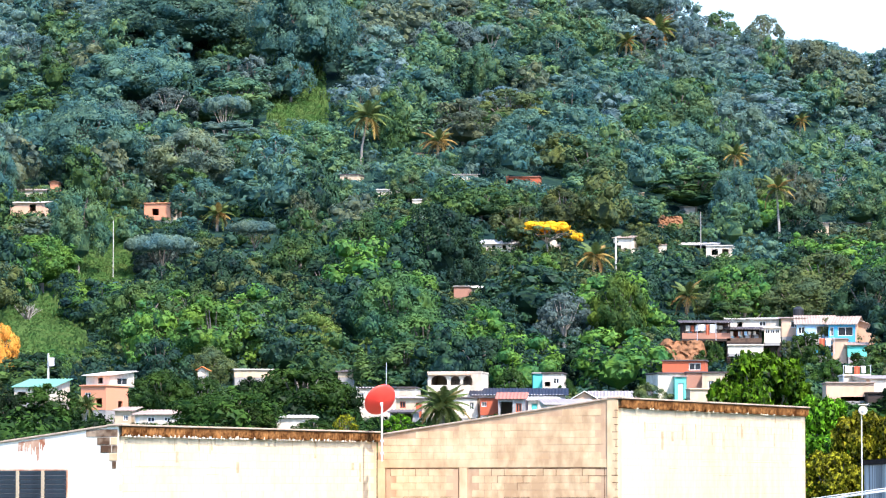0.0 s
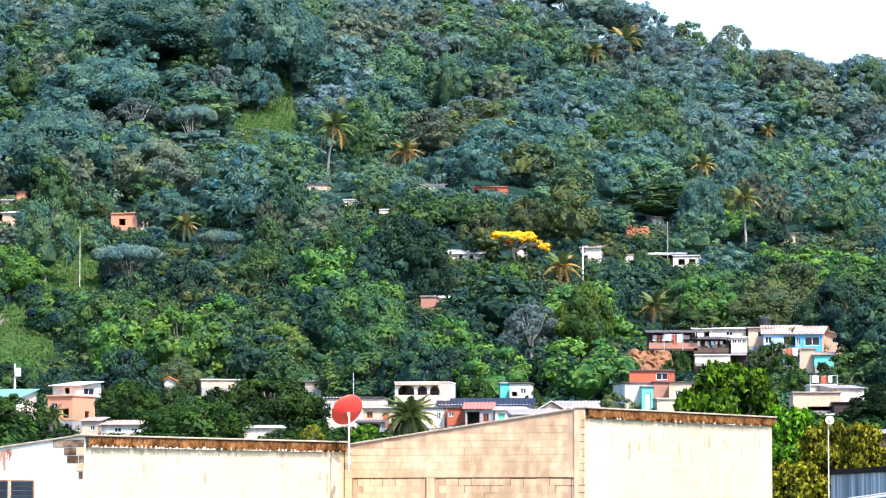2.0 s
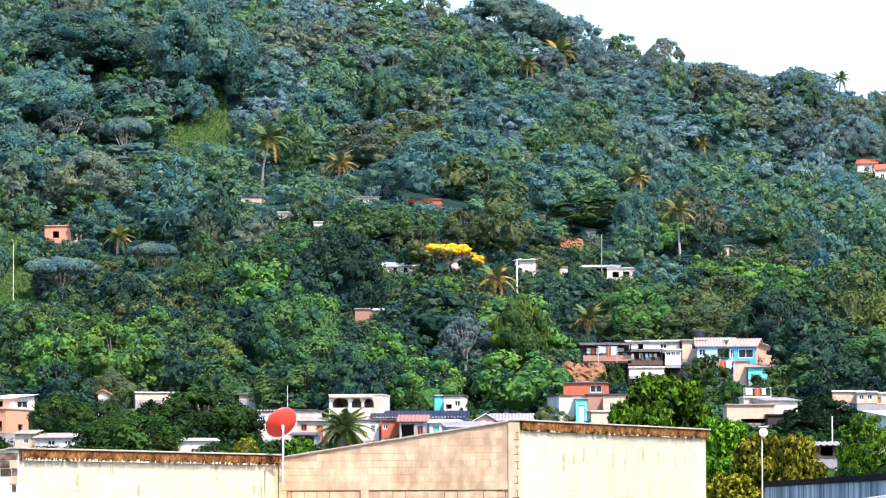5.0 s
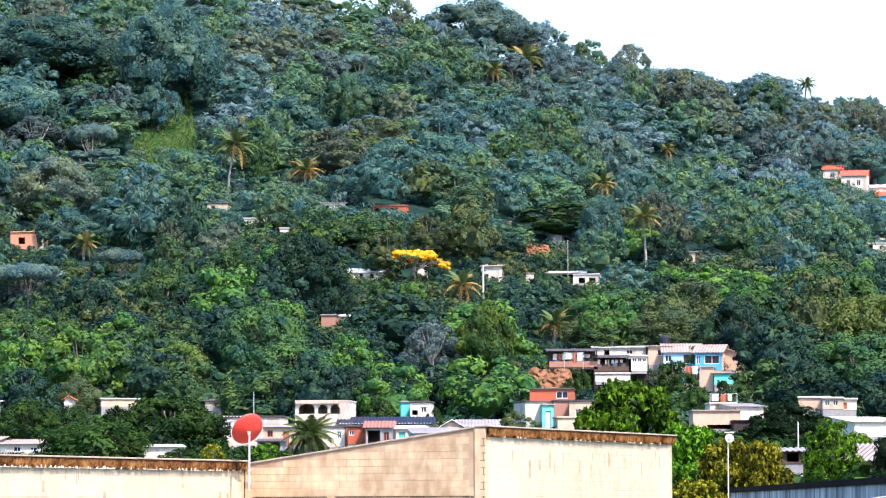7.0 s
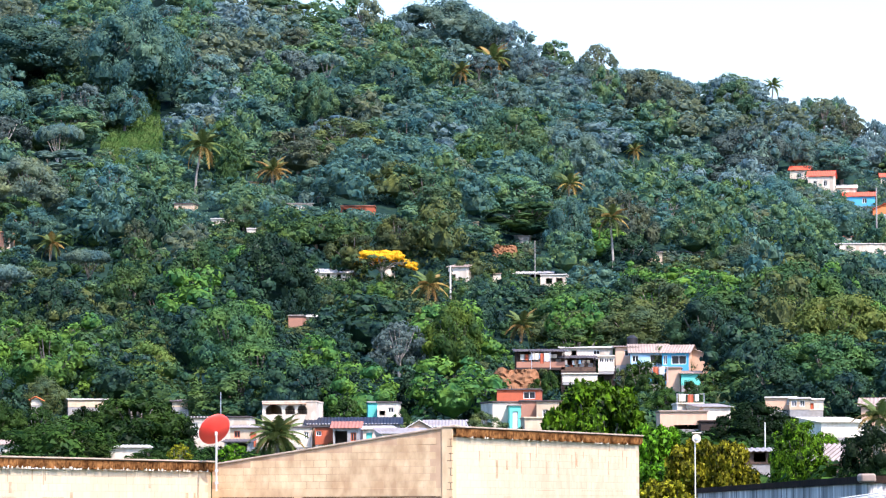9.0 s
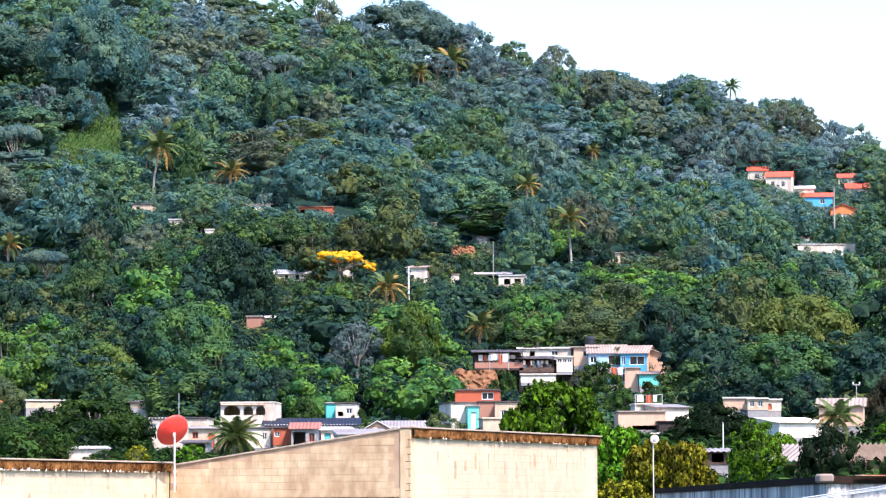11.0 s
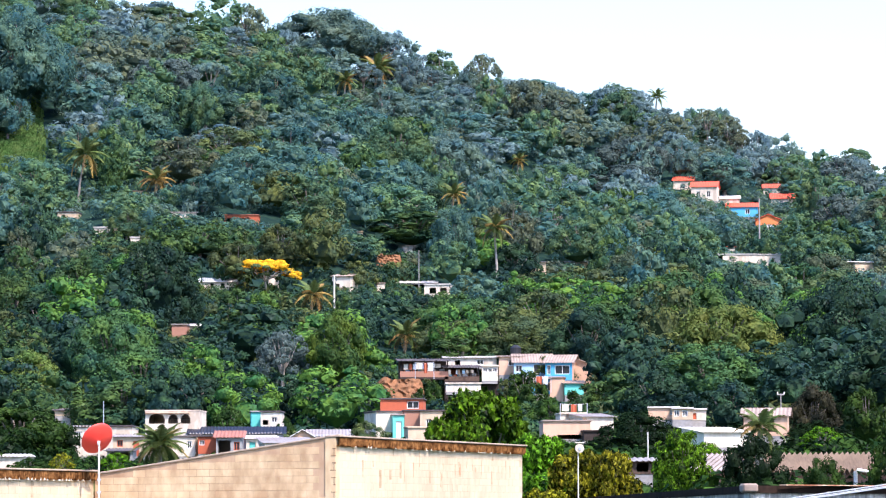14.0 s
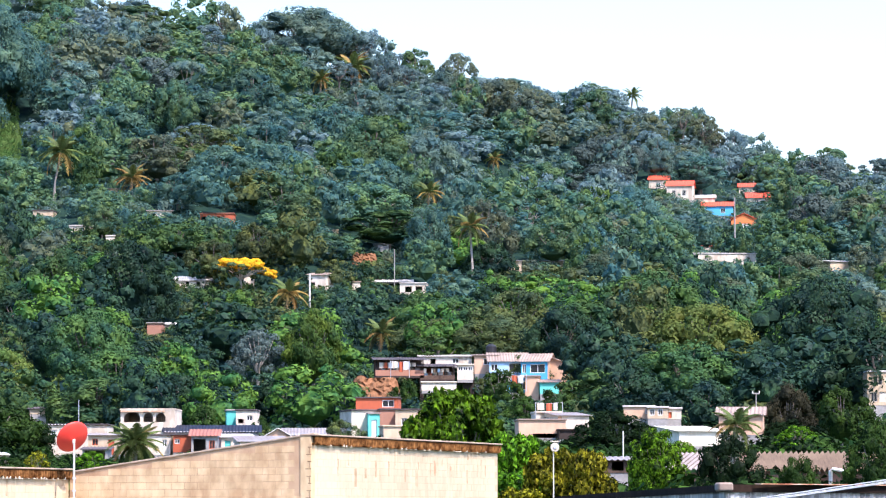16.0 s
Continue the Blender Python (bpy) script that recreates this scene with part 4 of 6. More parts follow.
# houses round the brick one, below the ledge
house(60.8, 30.5, T + 25, 11.75, 3.13, "red brick upper room with a white barred window", -8, 4, RED, "flat", DARK_ROOF, 0, [(.62, .9, .2, .85, "w")], base=0.5)
house(59.6, 23.0, T + 22, 9.40, 7.20, "white house with a teal door and window", 10, 5, WHITE, "flat", DARK_ROOF, 0, [(.5, .72, .25, .85, "w")], trim=TEAL, show=.9)
house(64.3, 23.0, T + 20, 3.13, 6.26, "narrow house front painted turquoise", 0, 3, TURQ, "flat", ZINC, 0, [(.25, .75, 0, .75, "d")], trim=TRIM_WHITE)
house(67.5, 24.2, T + 20, 5.32, 6.26, "bare brown brick wall with a lean-to roof", 0, 4, BRICK, "flat", DARK_ROOF, 0)
house(71.8, 21.9, T + 18, 10.96, 8.46, "cream house with grid-barred windows and a dark roof", -10, 5, CREAM, "flat", DARK_ROOF, 0, [(.15, .28, .5, .75, "w"), (.1, .4, .35, .48, "g"), (.7, .95, .75, .98, "o")])
house(68.5, 21.4, T + 12, 7.83, 4.39, "cream boundary wall house with stained render", 4, 3, CREAM, "flat", CREAM, 0)


H = land(94.9, 33.6, 300.0)  # how far off the ledge with the shacks and the blue house is


# Dark planks; in the shacks this colour also paints the interior shade.
BOARDS_AND_SHADE = material("dark_boards_and_shade", (0.13, 0.085, 0.06), (0.05, 0.036, 0.028), 0.95, 4, 0.8, 0.8)


def shack():
    """Open wooden balcony shacks on the earth bank."""
    d = H - 5
    for (u, v), w, h, lbl in (((66.3, 39.9), 13.47, 4.70, "open timber shack with hanging laundry and a dark roof"), ((78.7, 38.9), 9.71, 3.92, "dark open veranda with junk and a red cloth")):
        wm, hm = w * d / 1000, h * d / 1000
        ob = thing("shack", Matrix.Translation(spot(u, v, d)), lbl, "shack")
        keep_clear(u, v, u + w, v + h, d)
        part("floor", boxes((0, wm, 0, 3, -0.25, 0)), DARK, ob)
        # Near-black back wall: the shade inside the open front is put into its colour.
        part("back_wall", boxes((0, wm, 2.8, 3, 0, hm)), BOARDS_AND_SHADE, ob)
        part("parapet", boxes((0, wm, 0, 0.12, 0, hm * (0.34 if w > 10.96 else 0.3))), BRICK if w > 10.96 else BOARDS_AND_SHADE, ob, "low stained parapet")
        for k in range(16):
            x, z = 0.2 + (wm - 0.9) * ((k * 0.618) % 1), 0.14 + 0.3 * ((k * 0.414) % 1)
            part("crate", boxes((x, x + 0.25 + 0.4 * ((k * 0.73) % 1), 0.14 + 0.03 * k, 0.5 + 0.03 * k, 0.0, hm * z + 0.5), bevel=0.06), (DARK, CONCRETE, RED, BOARDS_AND_SHADE, WHITE, BLUE, BRICK)[k % 7], ob, "worn household crate")
        for k in range(5):
            x = 0.1 + (wm - 0.2) * k / 4
            part("post", boxes((x - 0.07, x + 0.07, 0.02, 0.16, 0, hm)), DARK, ob)
        sheet(ob, (-0.3, -0.5, hm - 0.1), (wm + 0.6, 0, 0), (0, 3.8, 0.4), DARK_ROOF)
        for k in range(7):
            x = 0.4 + (wm - 1.2) * ((k * 0.37) % 1)
            part("cloth", boxes((x, x + 0.55, -0.02, 0.01, hm * (0.45 + 0.05 * (k % 3)), hm * 0.78)), (WHITE, PEACH, WHITE, RED, BLUE, WHITE, TRIM_WHITE)[k], ob, "hanging cloth")
        for k in range(4):
            x = 0.3 + (wm - 0.6) * k / 3
            part("stilt", boxes((x - 0.1, x + 0.1, 0.3, 0.5, -4, -0.25)), DARK, ob)


shack()
house(78.7, 42.7, H + 2, 14.41, 2.51, "white upper floor with a pale flat roof and small windows", -4, 4, WHITE, "shed", WHITE_ROOF, 0.35, [(.2, .3, .2, .75, "o"), (.62, .75, .25, .8, "w")], base=0.2)
house(73.5, 42.7, H + 3, 5.64, 1.57, "timber room under a pale awning", -2, 3, CONCRETE, "shed", TAN_ROOF, 0.4, base=0.2)
house(79.1, 35.8, H - 9, 9.71, 2.19, "long white parapet of the lower terrace", -3, 3, WHITE, "flat", WHITE, 0, base=0.3)
house(89.1, 38.8, H - 5, 4.39, 4.07, "white boxy balcony room with blue window panes", -6, 3, WHITE, "flat", WHITE, 0, [(.05, .35, .6, .9, "w"), (.38, .65, .6, .9, "w"), (.68, .95, .6, .9, "w")], base=0.3)
# Closed box whose dark colour stands for the shade under the balcony room.
house(89.1, 34.1, H - 4, 4.54, 4.39, "solid box painted dark as a shaded undercroft with a blue corner post", -6, 3, DARK, "flat", DARK, 0)
house(93.9, 40.5, H, 6.26, 5.01, "narrow peach house with a window and a small roof", -4, 4, PEACH, "shed", TAN_ROOF, 0.3, [(.4, .75, .5, .85, "w")])
house(98.1, 40.2, H - 2, 10.34, 3.76, "light blue house front under a long tan roof", -4, 6, BLUE, "gable", TAN_ROOF, 1.1, [(.04, .22, .3, .8, "w"), (.52, .9, .15, .85, "w")], base=1.0)
house(106.9, 38.9, H - 5, 7.20, 5.01, "bright blue bay with a barred window beside a peach gable", -14, 6, SKYBLUE, "gable", TAN_ROOF, 1.0, [(.05, .2, .35, .85, "w"), (.35, .92, .35, .85, "w")], [(.3, .6, .3, .7, "o")], side_wall=PEACH, base=1.0)
house(112.2, 35.5, H - 3, 6.26, 8.3, "peach two-storey end wall with a pitched top", -14, 5, PEACH, "end", TAN_ROOF, 0.5, [], [], show=.8)
house(103.1, 35.2, H - 10, 6.89, 4.07, "lower blue porch with a yellow barrel", -6, 4, SKYBLUE, "shed", TAN_ROOF, 0.35, [(.1, .5, 0, .8, "o"), (.6, .9, .2, .8, "w")])
house(108.1, 32.8, H - 11, 3.76, 6.89, "peach stair tower under a tan roof", -10, 3, PEACH, "flat", TAN_ROOF, 0)
house(112.2, 34.9, H - 12, 5.32, 3.13, "turquoise panelled lean-to with a slanting tan roof", -4, 2.5, TURQ, "shed", TAN_ROOF, 0.4)

# houses scattered over the hillside
house(-120.3, 73.8, 0, 9.08, 3.76, "peach hillside house with a pale roof among trees", -10, 4, PEACH, "shed", WHITE_ROOF, 0.5, [(.6, .8, .4, .9, "o")], show=0.62)
house(-118.4, 78.9, 0, 7.52, 2.19, "broken white roofed house behind branches", 0, 4, WHITE, "shed", ZINC, 0.6, show=0.39)
house(-109.3, 80.0, 0, 2.51, 3.45, "small salmon house end among trees", 0, 3, PINK, "end", TAN_ROOF, 0.3, show=0.47)
house(-83.0, 72.8, 0, 7.4, 4.6, "salmon hillside house with a flat roof", -16, 4.5, PINK, "flat", PINK, 0, [(.3, .55, .3, .7, "o")], [(.35, .6, .2, .45, "o"), (.35, .6, .6, .85, "o")], show=0.9, side_wall=WHITE)
house(-28.6, 82.6, 0, 5.32, 2.82, "cream hillside cottage with a carport post", -10, 3.5, CREAM, "flat", DARK_ROOF, 0, [(.2, .4, .3, .8, "o")], show=0.55)
house(-18.5, 79.2, 0, 8.46, 2.04, "row of whitewashed hillside walls", -5, 3.5, WHITE, "flat", WHITE_ROOF, 0, [(.1, .16, .2, .8, "o"), (.5, .56, .2, .8, "o"), (.75, .82, .2, .8, "o")], show=0.55)
house(-8.5, 76.3, 0, 2.51, 2.19, "tiny white hut between crowns", 0, 3, WHITE, "flat", WHITE_ROOF, 0, show=0.62)
house(3.1, 83.6, 0, 6.58, 1.88, "low house with a weathered white roof", 0, 4, WHITE, "shed", ZINC, 0.5, show=0.39)
house(17.5, 82.3, 0, 9.4, 2.5, "long dull red hillside house with open bays", -5, 4, RED, "flat", TILE_ROOF, 0, [(.05, .25, .1, .7, "o"), (.36, .6, .25, .75, "o"), (.65, .72, .1, .8, "o")], show=0.58)
house(10.7, 64.1, 0, 9.71, 2.19, "white hillside house with a low salmon gable", -6, 4, WHITE, "gable", WHITE_ROOF, 0.7, [(.3, .4, .2, .8, "o"), (.6, .7, .2, .8, "o")], show=0.58)
house(29.8, 64.7, 0, 2.82, 3.13, "white wall under the yellow-flowering tree", 0, 3, WHITE, "flat", WHITE_ROOF, 0, show=0.55)
house(47.4, 62.8, 0, 5.01, 5.01, "white hillside house with a reddish roof and a pole", -18, 4, WHITE, "shed", TAN_ROOF, 0.6, [(.1, .4, .1, .6, "o")], show=0.66)
house(59.9, 63.4, 0, 2.19, 2.51, "small white and red hut", 0, 3, WHITE, "flat", TAN_ROOF, 0, show=0.62)
house(65.9, 64.4, 0, 10.34, 1.57, "dark-walled house under a white sheet roof", -6, 4, CONCRETE, "shed", WHITE_ROOF, 0.6, [(.1, .8, .1, .8, "o")], show=0.70)
house(73.1, 61.5, 0, 7.20, 4.07, "white terrace house with a balustrade", -10, 4, WHITE, "flat", WHITE_ROOF, 0, [(.2, .45, .4, .8, "o"), (.6, .85, .4, .8, "o")], show=0.66)
house(66.9, 73.7, 0, 3.13, 2.82, "grey timber hut above the earth slope", 6, 3, CONCRETE, "shed", ZINC, 0.3, show=0.62)
house(53.1, 78.9, 0, 2.82, 1.41, "cream wall corner in the trees", 0, 3, CREAM, "flat", CREAM, 0, show=0.70)
house(103.0, 67.5, 0, 4.07, 4.39, "cream hillside hut with a grey roof", -8, 3, CREAM, "shed", ZINC, 0.3, show=0.70)
house(113.0, 70.0, 0, 5.95, 1.88, "low hillside house with a pale sheet roof", 0, 3, CREAM, "shed", ZINC, 0.4, show=0.47)
house(3.0, 49.3, 0, 4.07, 5.01, "bare brick hillside house end", -6, 4, BRICK, "flat", ZINC, 0, show=0.70)
house(6.6, 52.1, 0, 4.39, 1.88, "white wall under a white sheet roof", -6, 4, WHITE, "shed", WHITE_ROOF, 0.5, [(.1, .3, .1, .8, "o")], show=0.70)
house(-7.7, 89.4, 0, 2.51, 2.19, "pinkish hut beside the palms", 0, 3, PEACH, "shed", ZINC, 0.3, show=0.55)
house(143.2, 92.2, 0, 5.32, 2.82, "white hillside house with a bright red roof", -14, 5, WHITE, "gable", RED_ROOF, 1.0, [(.4, .6, .2, .7, "w")], show=0.62)
house(148.3, 89.2, 0, 6.89, 4.07, "white hillside house with a bright red gabled roof", -14, 5, WHITE, "gable", RED_ROOF, 1.2, [(.2, .35, .3, .7, "w"), (.6, .75, .3, .7, "w")], show=0.66)
house(153.9, 88.1, 0, 7.83, 1.88, "white hillside house with a white sheet roof", -8, 5, WHITE, "gable", WHITE_ROOF, 0.8, show=0.62)
house(158.3, 84.8, 0, 8.46, 2.82, "bright blue house with a red sheet roof", -10, 5, SKYBLUE, "gable", RED_ROOF, 1.0, [(.6, .75, .3, .8, "w")], show=0.70)
house(166.5, 80.9, 0, 6.89, 3.13, "orange gabled house with a pale door wall", -4, 5, ORANGE, "end", RED_ROOF, 1.1, [(.35, .8, .1, .6, "d")], show=0.70)
house(171.0, 88.2, 0, 7.20, 1.88, "white house with a stepped red roof", -8, 5, WHITE, "gable", RED_ROOF, 1.2, [(.3, .45, .2, .7, "w")], show=0.70)
house(168.8, 90.9, 0, 4.70, 2.19, "pale house with a red roof on the slope", -8, 5, WHITE, "gable", RED_ROOF, 1.0, show=0.47)
house(154.8, 70.5, 0, 18.79, 3.76, "long white flat-roofed hillside building", 0, 6, WHITE, "flat", WHITE_ROOF, 0, [(.02, .12, .3, .9, "o")], show=0.66)
house(155.8, 74.8, 0, 4.70, 1.57, "small white house with a brown-red roof", 0, 4, WHITE, "shed", RED_ROOF, 0.4, show=0.55)
house(194.6, 68.4, 0, 5.32, 3.76, "cream gabled hillside house", 8, 5, CREAM, "shed", WHITE_ROOF, 0.5, show=0.66)

# right end of the town
house(204.7, 31.7, T + 30, 9.40, 9.40, "cream two-storey house with wide upper windows", -6, 5, CREAM, "flat", WHITE_ROOF, 0, [(.2, .45, .6, .88, "g"), (.55, .9, .6, .88, "g"), (.1, .3, .1, .4, "w"), (.35, .6, .1, .4, "d")], trim=WHITE)
house(135.7, 28.0, T - 20, 8.46, 3.2, "peach house with white window bays", -8, 5, PEACH, "flat", WHITE_ROOF, 0, [(.7, .8, .4, .9, "w")])
house(142.4, 28.0, T - 22, 5.64, 3.0, "white bay front with tall windows", -8, 4, CREAM, "flat", WHITE_ROOF, 0, [(.1, .35, .3, .9, "w"), (.5, .75, .3, .9, "w")])
house(147.8, 27.8, T - 20, 4.07, 2.9, "white house side with a red door", -8, 4, WHITE, "flat", WHITE_ROOF, 0, [(.1, .35, .1, .7, "d")], trim=RED)
house(151.3, 20.3, T - 60, 13.16, 4.1, "broad blank white wall with a sloping white roof", 10, 5, WHITE_AND_LIT_WASH, "shed", WHITE_AND_LIT_WASH, 0.5)
house(162.5, 23.4, T - 50, 11.90, 5.64, "peach timber-clad house with a wide tan hipped roof", -12, 4, PEACH, "gable", TAN_ROOF, 0.7, [(.25, .4, .2, .8, "o"), (.55, .7, .2, .8, "o")])
house(106.2, 22.6, T - 10, 13.16, 4.9, "peach-grey house with a blank wall and a tan flat roof", -2, 5, PEACH, "flat", TAN_ROOF, 0, [(.3, .9, 0, .25, "o")])
house(111.0, 27.7, T - 4, 7.20, 1.9, "white roof terrace hung with washing", 0, 4, WHITE, "flat", WHITE, 0, [(.35, .5, .2, .8, "d")], trim=RED)
house(117.3, 24.7, T - 8, 8.77, 4.07, "pale house wall with an orange edge and sheet roof", 10, 4, WHITE, "shed", ZINC, 0.4, [(.0, .12, 0, .95, "d")], trim=PEACH)
# No opening here: a solid dark box paints the shade below the house.
house(117.6, 22.2, T - 12, 7.83, 2.51, "solid box painted dark as a shaded open ground floor", 0, 3, DARK, "flat", DARK, 0)


# ---- brick house with the ribbed roof, and its neighbours ----
def ribbed_house():
    d = 182.0
    w, h = 60.30 * d / 1000, 2.6
    p = spot(145.8, 13.4, d)
    ob = thing("house", Matrix.Translation(p) @ pose(0, 0, 0, 0, 0, -21), "low red brick house under a wide pale ribbed roof", "house")
    part("front_wall", boxes((0, w, 0.3, 0.5, -h - 2, 0)), BRICK, ob)
    part("back_wall", boxes((0, w, 4.6, 4.8, -h - 2, 0.6)), BRICK, ob)
    for x in (0.0, w - 0.2):
        part("side_wall", boxes((x, x + 0.2, 0.5, 4.6, -h - 2, 0.1)), BRICK, ob)
    sheet(ob, (-0.3, 0, 0.02), (w + 0.6, 0, 0), (0, 5.0, 0.92), STRIPED, 0.27, 0.13)
    sheet(ob, (-0.25, 0.02, 0.07), (2.2, 0, 0), (0, 4.9, 0.92), ZINC, 0.27, 0.05, label="paler end of the roof")
    for k in range(6):
        x = 1.0 + k * (w - 2) / 5
        part("rafter_end", boxes((x - 0.05, x + 0.05, 0.0, 0.3, -0.2, -0.09)), DARK, ob)
    vent = thing("vent_pipe", Matrix.Translation(spot(194.0, 9.8, 178.0)), "pale bent vent pipe beside the brick house", "pipe")
    vs, fs = tubes([([(0, 0, -0.6), (0, 0, 0.62), (0.1, 0, 0.72), (0.75, 0, 0.62)], [0.1, 0.1, 0.1, 0.08])], 8)
    mesh_object("pipe", vs, fs, STEEL_PAINT, vent)


ribbed_house()
house(123.6, 12.8, 190.0, 13.16, 3.45, "small dark plank shed under a pale tilted roof", -6, 4, BOARDS_AND_SHADE, "shed", ZINC, 0.25, [(.15, .3, .2, .9, "o"), (.4, .55, .2, .9, "o"), (.65, .9, .2, .9, "o")], name="plank_shed")
house(122.0, 10.9, 186.0, 3.76, 3.6, "white pillar wall beside the plank shed", 0, 2, WHITE, "flat", WHITE, 0, name="outhouse")


def zinc_shed():
    """Near shed clad in upright corrugated sheets, under a dark eave."""
    a, b, c = spot(116.8, 6.4, 92.0), spot(164.3, 10.4, 60.0), spot(221.3, 8.7, 64.0)
    ob = thing("zinc_shed", Matrix.Identity(4), "shed clad in grey corrugated zinc with a dark rotten eave", "shed")
    for p, q, nm in ((a, b, "side_wall"), (b, c, "front_wall")):
        along = Vector((q.x - p.x, q.y - p.y, 0))
        sheet(ob, (p.x, p.y, 0), along, (0, 0, EYE + 0.5), ZINC_WALL, 0.15 if nm == "front_wall" else 0.24, 0.02 if nm == "front_wall" else 0.03, nm)
    top = EYE + 0.58

    def eave(p, q, name, w, z0, z1, mat):
        v = Vector((q.x - p.x, q.y - p.y, 0)).normalized()
        o = Vector((v.y, -v.x, 0)) * w
        vs = [Vector((r.x, r.y, z)) + k * o for z in (z0, z1) for r, k in ((p, 1.0), (q, 1.0), (q, -1.0), (p, -1.0))]
        mesh_object(name, vs, [(0, 1, 2, 3), (7, 6, 5, 4), (0, 4, 5, 1), (1, 5, 6, 2), (2, 6, 7, 3), (3, 7, 4, 0)], mat, ob)

    eave(a, b, "eave", 0.06, top - 0.13, top - 0.004, TAR)
    eave(b, c, "eave", 0.06, top - 0.13, top - 0.004, TAR)
    eave(Vector((b.x + 0.6, b.y + 0.3, 0)), c, "drip_edge", 0.07, top, top + 0.016, RUSTY)
    part("rafter_end", boxes((b.x - 0.16, b.x + 0.10, b.y - 0.20, b.y + 0.2, top - 0.12, top + 0.03), bevel=0.03), TAN_ROOF, ob, "pale block at the eave's corner")
    e = Vector((a.x + 14, a.y + 2, 0))
    mesh_object("roof", [(a.x, a.y, top), (b.x, b.y, top), (c.x, c.y, top), (e.x, e.y, top - 0.1), (a.x, a.y, top - 0.05), (b.x, b.y, top - 0.05), (c.x, c.y, top - 0.05), (e.x, e.y, top - 0.15)],
                [(0, 1, 2, 3), (7, 6, 5, 4), (2, 6, 7, 3), (3, 7, 4, 0)], TAR, ob)


# Upright dark and pale streaks paint the light and shade of the ribs.
ZINC_WALL = material("rib_shaded_zinc_cladding", (0.15, 0.14, 0.13), (0.70, 0.66, 0.60), 0.6, 7.0, 1.4, 1.0, bump=0, stretch=(1, 1, 0.05), whole=True)
TAR = material("rotten_black_timber", (0.014, 0.010, 0.008), (0.05, 0.03, 0.02), 0.95, 5, 0.8)
zinc_shed()


def cables():
    for i, (dz, dy) in enumerate(((0.0, 0.0), (0.012, 0.05), (0.034, 0.0))):
        p, q = spot(147.6, 1.2, 40.0), spot(231.1, 12.9, 38.0)
        pts = [p + (q - p) * k / 14 + Vector((0, dy, dz)) for k in range(-60, 40, 3)]
        vs, fs = tubes([(pts, [0.007] * len(pts))], 6)
        tagged(mesh_object("cable", vs, fs, TRIM_WHITE), "thin white overhead cable", "cable", "overhead cables")


cables()


def street_lamp():
    ob = thing("street_lamp", Matrix.Translation(spot(115.9, -4.2, 112.0)), "slim pale pole with a round white lamp head", "street lamp")
    top = 23.49 * 0.112
    vs, fs = tubes([([(0, 0, -3), (0, 0, top)], [0.022, 0.018])], 8)
    mesh_object("shaft", vs, fs, STEEL_PAINT, ob)
    vs, fs = tubes([([(0.04, 0.12, top + 0.08), (0.04, -0.04, top + 0.08), (0.04, -0.10, top + 0.08)], [0.09, 0.145, 0.13])], 18)
    head = mesh_object("lamp_head", vs, fs, WHITE, ob)
    vs, fs = tubes([([(0.04, -0.10, top + 0.08), (0.04, -0.13, top + 0.08)], [0.06, 0.05])], 12)
    mesh_object("lens", vs, fs, GALV, head)
    part("hood", boxes((-0.10, 0.18, -0.1, 0.1, top + 0.24, top + 0.28), bevel=0.015), WHITE, ob)


street_lamp()


def earth_bank(u, v, w, h, d, label):
    """A rough bare cut in the slope."""
    rng = np.random.default_rng(8)
    n, m = 19, 11
    crest = np.convolve(rng.random(n + 2), (0.3, 0.4, 0.3), "valid")
    wm, hm = w * d / 1000, h * d / 1000
    p = spot(u, v, d)
    vs = []
    for j in range(m):
        for i in range(n):
            s, k = i / (n - 1) - 0.5, j / (m - 1)
            edge = 1 - (2 * abs(s)) ** 8
            vs.append((p.x + s * wm * (1.05 - 0.1 * k), p.y + k * hm * 0.7 + (1 - edge) * 1.2 + rng.normal() * 0.16, p.z + k * hm * (0.85 + 0.2 * crest[i]) * (0.8 + 0.2 * edge) + rng.normal() * 0.05))
    fs = [(j * n + i, j * n + i + 1, (j + 1) * n + i + 1, (j + 1) * n + i) for j in range(m - 1) for i in range(n - 1)]
    keep_clear(u - w * 0.4, v + h * 0.2, u + w * 0.4, v + h, d)
    tagged(mesh_object("earth_bank", receded(vs), fs, EARTH), label, "earth bank", kind="structure")


earth_bank(66.6, 32.6, 13.6, 7.6, H - 9, "bare orange earth cut below the timber shack")
earth_bank(63.4, 70.3, 7.4, 4.2, land(63.0, 70.0, FOOT), "bare reddish slope above the white houses")


def water_tank():
    ob = thing("water_tank", Matrix.Translation(spot(98.6, 45.8, H + 4)), "black plastic water tank on a roof stand", "water tank")
    r = 0.6
    vs, fs = tubes([([(0, 0, 0), (0, 0, 0.9), (0, 0, 1.1), (0, 0, 1.2)], [r, r, r * 0.6, r * 0.3])], 16)
    mesh_object("tank", vs, fs, BLACK, ob)
    part("stand", boxes((-r, r, -r, r, -0.5, 0.0)), CONCRETE, ob)


water_tank()


